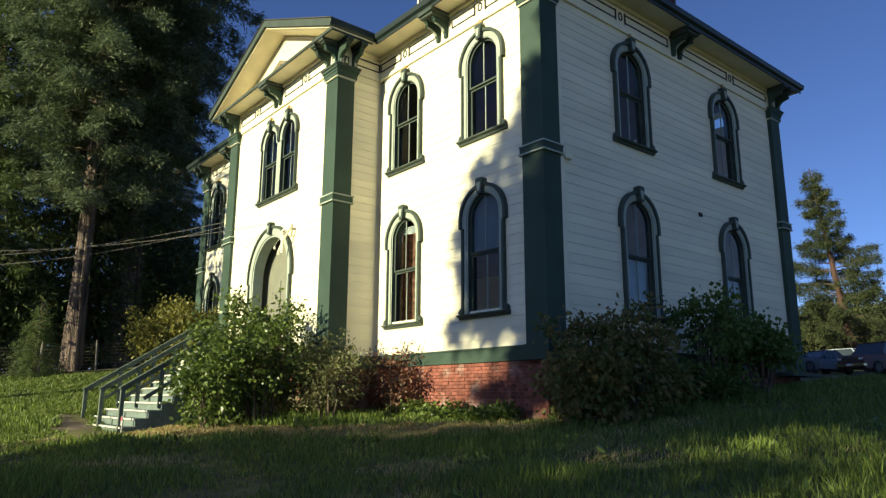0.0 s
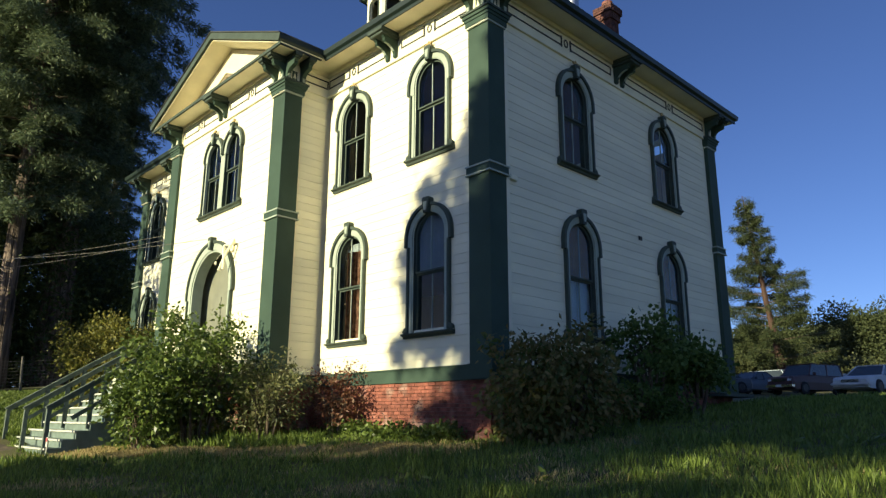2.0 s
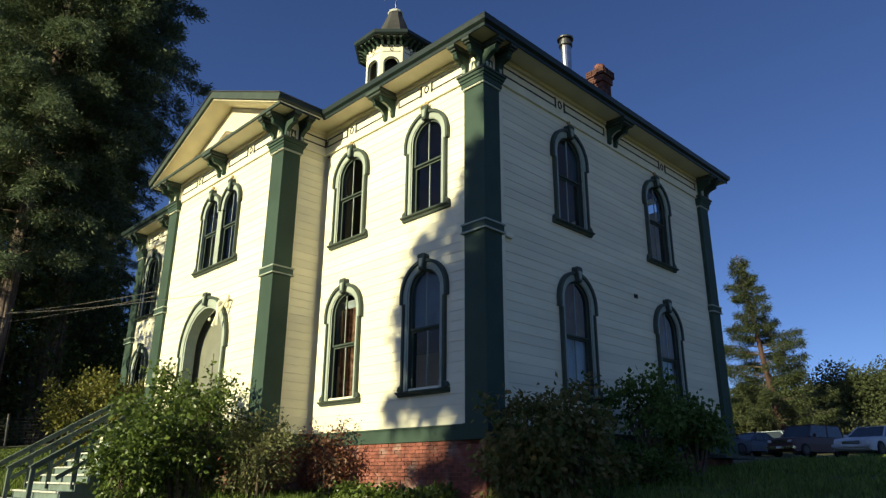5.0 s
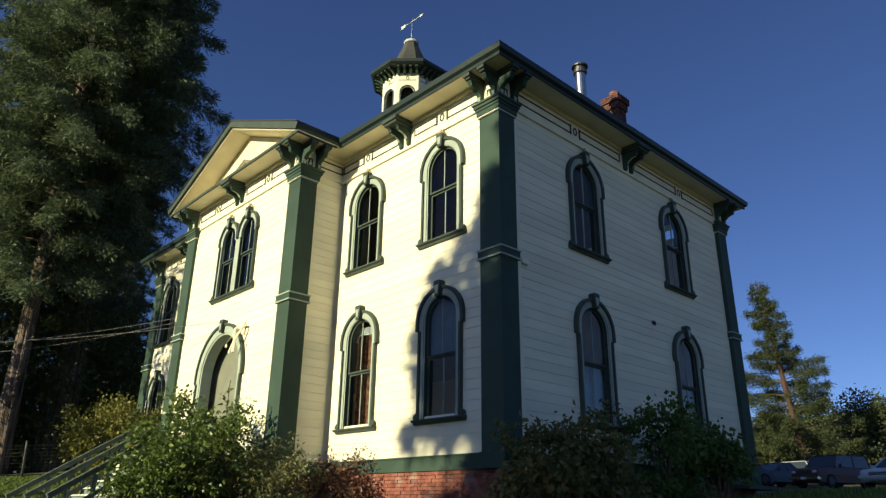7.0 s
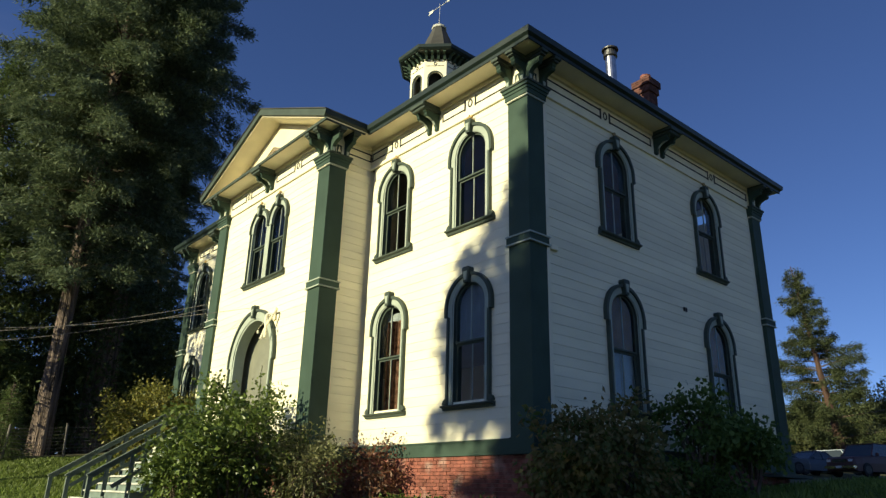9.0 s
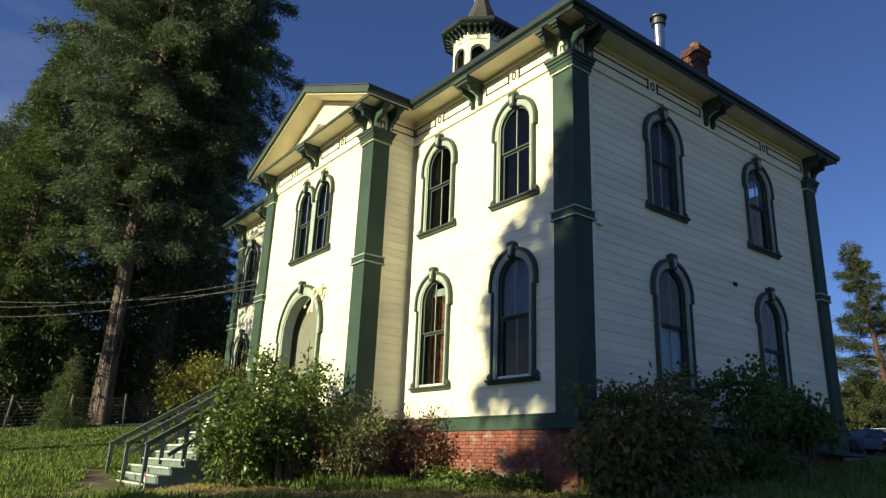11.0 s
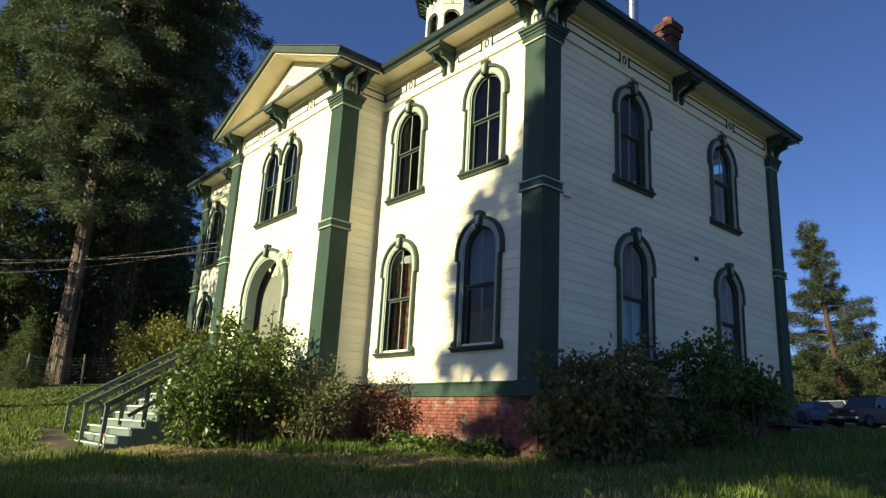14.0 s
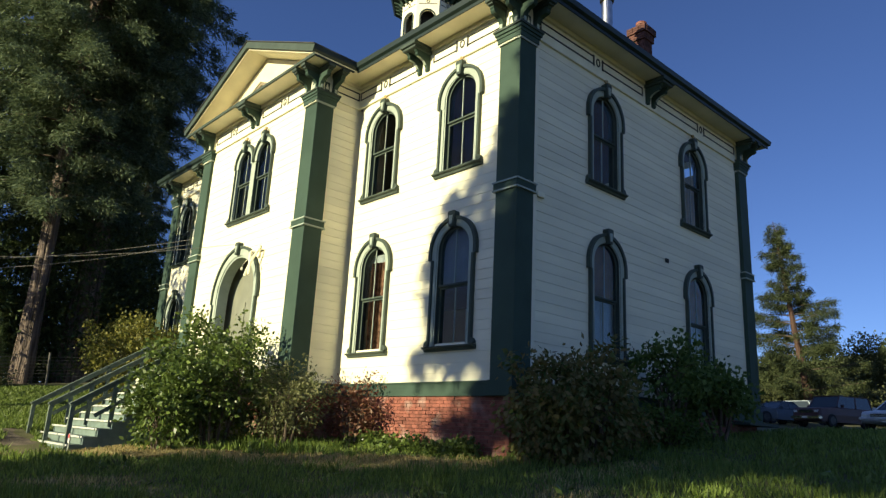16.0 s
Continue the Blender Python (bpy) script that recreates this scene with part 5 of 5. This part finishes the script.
def hang(a, b, sag, r=0.012):
    bm = bmesh.new()
    a, b = Vector(a), Vector(b)
    pts = [a.lerp(b, i / 24) - Vector((0, 0, sag * 4 * (i / 24) * (1 - i / 24))) for i in range(25)]
    part("wire", rod(bm, pts, [r] * len(pts)), M_POST, wires)


hang((-9.9, BAY_Y - 0.15, 6.72), (-21.6, -8.35, 6.85), 0.25, 0.008)
hang((-13.15, BAY_Y - 0.12, 7.45), (-21.6, -8.35, 6.62), 0.25, 0.010)
hang((-13.15, BAY_Y - 0.12, 7.30), (-21.6, -8.35, 6.25), 0.3, 0.010)

# ---- old wall lamp bracket by the porch arch ----
lampb = thing("wall_lamp", "old white double-armed wall lamp with dangling bulbs", "lamp")
bm = bmesh.new()
for s in (-1, 1):
    pts = [Vector((-8.42 + s * 0.30 * math.sin(k * 0.5) * (1 - k / 16), BAY_Y - 0.08 - 0.035 * k, 6.32 - 0.09 * k + 0.25 * math.sin(k * 0.42))) for k in range(9)]
    for p, q in zip(pts, pts[1:]):
        tube(bm, p, q, 0.034, 0.034, 6)
part("arms", bm, M_TRIM, lampb)
for x, z in ((-8.70, 5.72), (-8.22, 5.82)):
    part("bulb", lathe(bmesh.new(), ((0.02, 0.10), (0.035, 0.05), (0.03, 0.02), (0.015, 0.0)), (x, BAY_Y - 0.38, z), 10), M_TRIM, lampb)
    part("cord", tube(bmesh.new(), (x, BAY_Y - 0.38, z + 0.13), (-8.42, BAY_Y - 0.2, 6.27), 0.007, 0.007, 4), M_TRIM, lampb)
part("back_plate", soft_box(-8.50, -8.34, BAY_Y - 0.09, BAY_Y - 0.035, 6.12, 6.47), M_TRIM, lampb)

# ---- curtains and blinds behind the panes ----
def curtain(name, label, m, u0, u1, z0, z1, material, folds=5, depth=0.03):
    bm = bmesh.new()
    n = folds * 8
    a, b = [], []
    for i in range(n + 1):
        u = u0 + (u1 - u0) * i / n
        y = 0.16 + depth * math.sin(i / 8 * 2 * math.pi) + 0.4 * depth * math.sin(i * 0.37)
        a.append((bm.verts.new((u, y, z0)), bm.verts.new((u + 0.02 * math.sin(i), y, z1))))
    for p, q in zip(a, a[1:]):
        bm.faces.new((p[0], q[0], q[1], p[1]))
    bmesh.ops.solidify(bm, geom=list(bm.faces), thickness=0.006)
    ob = new(name, finish(name, bm, material, True))
    ob.matrix_basis = m
    return tagged(ob, label, "curtain", "window hangings")


M_RED = mat("red_print_cloth", (0.42, 0.15, 0.08), 0.9, vary=0.35, scale=9, fine=50, bump=0.1, second=(0.55, 0.28, 0.17))
M_GREYBLIND = mat("grey_blind_cloth", (0.34, 0.32, 0.31), 0.9, vary=0.1, scale=2.5, fine=50, bump=0.1)
M_LINEN = mat("white_cloth", (0.72, 0.76, 0.76), 0.9, vary=0.06, scale=4, fine=60, bump=0.1)
M_SHADE = mat("brown_grey_blind_cloth", (0.58, 0.35, 0.19), 0.9, vary=0.14, scale=2.5, fine=50, bump=0.1)
curtain("curtain", "red and orange patterned curtain in a sunny window", F_FRONT @ pose(-4.75, 0, 0), -0.34, 0.05, 3.43, 5.74, M_RED, 5, 0.085)
curtain("curtain", "red and orange patterned curtain drawn to the jamb", F_FRONT @ pose(-4.75, 0, 0), 0.07, 0.47, 3.43, 5.74, M_RED, 3, 0.055)
curtain("roller_blind", "white blind across the window head", F_FRONT @ pose(-4.75, 0.06, 0), -0.7, 0.6, 5.63, 5.98, M_LINEN, 2, 0.004)
curtain("roller_blind", "grey blind pulled over the upper sash", F_FRONT @ pose(-1.78, -0.03, 0), -0.6, 0.5, 4.80, 6.15, M_GREYBLIND, 2, 0.004)
for u in (3.16, 7.50):
    curtain("roller_blind", "brownish blind pulled over the upper sash", F_SIDE @ pose(u, -0.04, 0), -0.52, 0.6, 4.80, 6.15, M_SHADE, 2, 0.004)
    curtain("curtain", "pale blue-white cloth behind the lower sash", F_SIDE @ pose(u, -0.03, 0), -0.5, -0.01, 3.43, 4.80, M_LINEN, 2, 0.01)
    curtain("curtain", "pale blue-white cloth behind the lower sash", F_SIDE @ pose(u, -0.03, 0), 0.01, 0.6, 3.43, 4.80, M_LINEN, 2, 0.01)

# ---- trees across the lawn that shade the grass and the house corner ----
def make_broadleaf(name, label, at, tall, crown, seed, clumps=420, deep=0.40):
    rng = np.random.default_rng(seed)
    tree = thing(name, label, "tree", "trees across the lawn", at=at)
    bm = bmesh.new()
    tube(bm, (0, 0, -0.3), (0.2, 0.1, tall * 0.4), 0.40, 0.26, 12)
    tips = []
    for i in range(9):
        a = i * 2.4
        q = Vector((crown * 0.6 * math.cos(a), crown * 0.6 * math.sin(a), tall * rng.uniform(0.55, 0.85)))
        tube(bm, (0.2, 0.1, tall * 0.38), q, 0.16, 0.05, 7)
    part("trunk", bm, M_WOOD, tree)
    off = rng.uniform(0, 40, 3)
    while len(tips) < clumps:
        p = rng.uniform(-1, 1, 3)
        r = np.linalg.norm(p)
        if r < 0.8 + 0.45 * noise.noise(Vector(p / max(r, 1e-3) * 1.7 + off)):
            tips.append((p[0] * crown, p[1] * crown, tall * (1 - deep + deep * p[2])))
    scatter_leaves("crown", np.array(tips), 0.42, 34, 0.28, 0.10, L_GREEN, tree, rng, 0.2)
    return tree


def toward_sun(x, far):
    """Where a tree stands that shades the front wall at x, far metres out."""
    return x + SUN_WAY.x / -SUN_WAY.y * far, -far


px, py = toward_sun(3.15, 38)
make_conifer("fir_tree", "tall fir across the lawn that shades the house corner", (px, py, height(px, py)), 26.5, 0.53, 6.6, 210, 190, 0.36, 0.085, L_REDWOOD, 71, 0.45, 0.12, (0, 0), 0.95, 0.95, None, 0.0, 0.30)
px, py = toward_sun(-16.8, 22)
make_broadleaf("oak_tree", "broad open-crowned tree across the lawn", (px, py, height(px, py)), 18.0, 3.2, 205, 62, 0.20)
row = [(-34.5 + i * 4.4, 10.9 + 0.4 * math.sin(i * 2.1), 3.3, 230) for i in range(7)]
row += [(-5.4, 12.6, 3.4, 260), (-3.0, 13.7, 3.4, 260), (-0.7, 14.4, 3.4, 260), (1.5, 14.7, 3.3, 260), (3.4, 15.2, 3.0, 230), (5.6, 14.2, 3.0, 190), (8.0, 13.9, 3.0, 110), (10.6, 13.6, 3.4, 200)]
for i, (x, t, c, n) in enumerate(row):
    px, py = toward_sun(x, 38 + i % 3)
    make_broadleaf("small_tree", "low leafy tree in the boundary row", (px, py, height(px, py)), t, c, 300 + i, n)

# ---- bricks of the base, last ----
lay_bricks(BAY_R, RIGHT, 0.80, BAND0, F_FRONT, -3.45)
lay_bricks(0.0, BACK, 0.90, BAND0, F_SIDE, 99)
lay_bricks(BAY_R - 2.2, BAY_R, 0.5, BAND0, F_BAY, 99)
lay_bricks(0.0, -BAY_Y, 0.5, BAND0, F_BAYSIDE, 99)
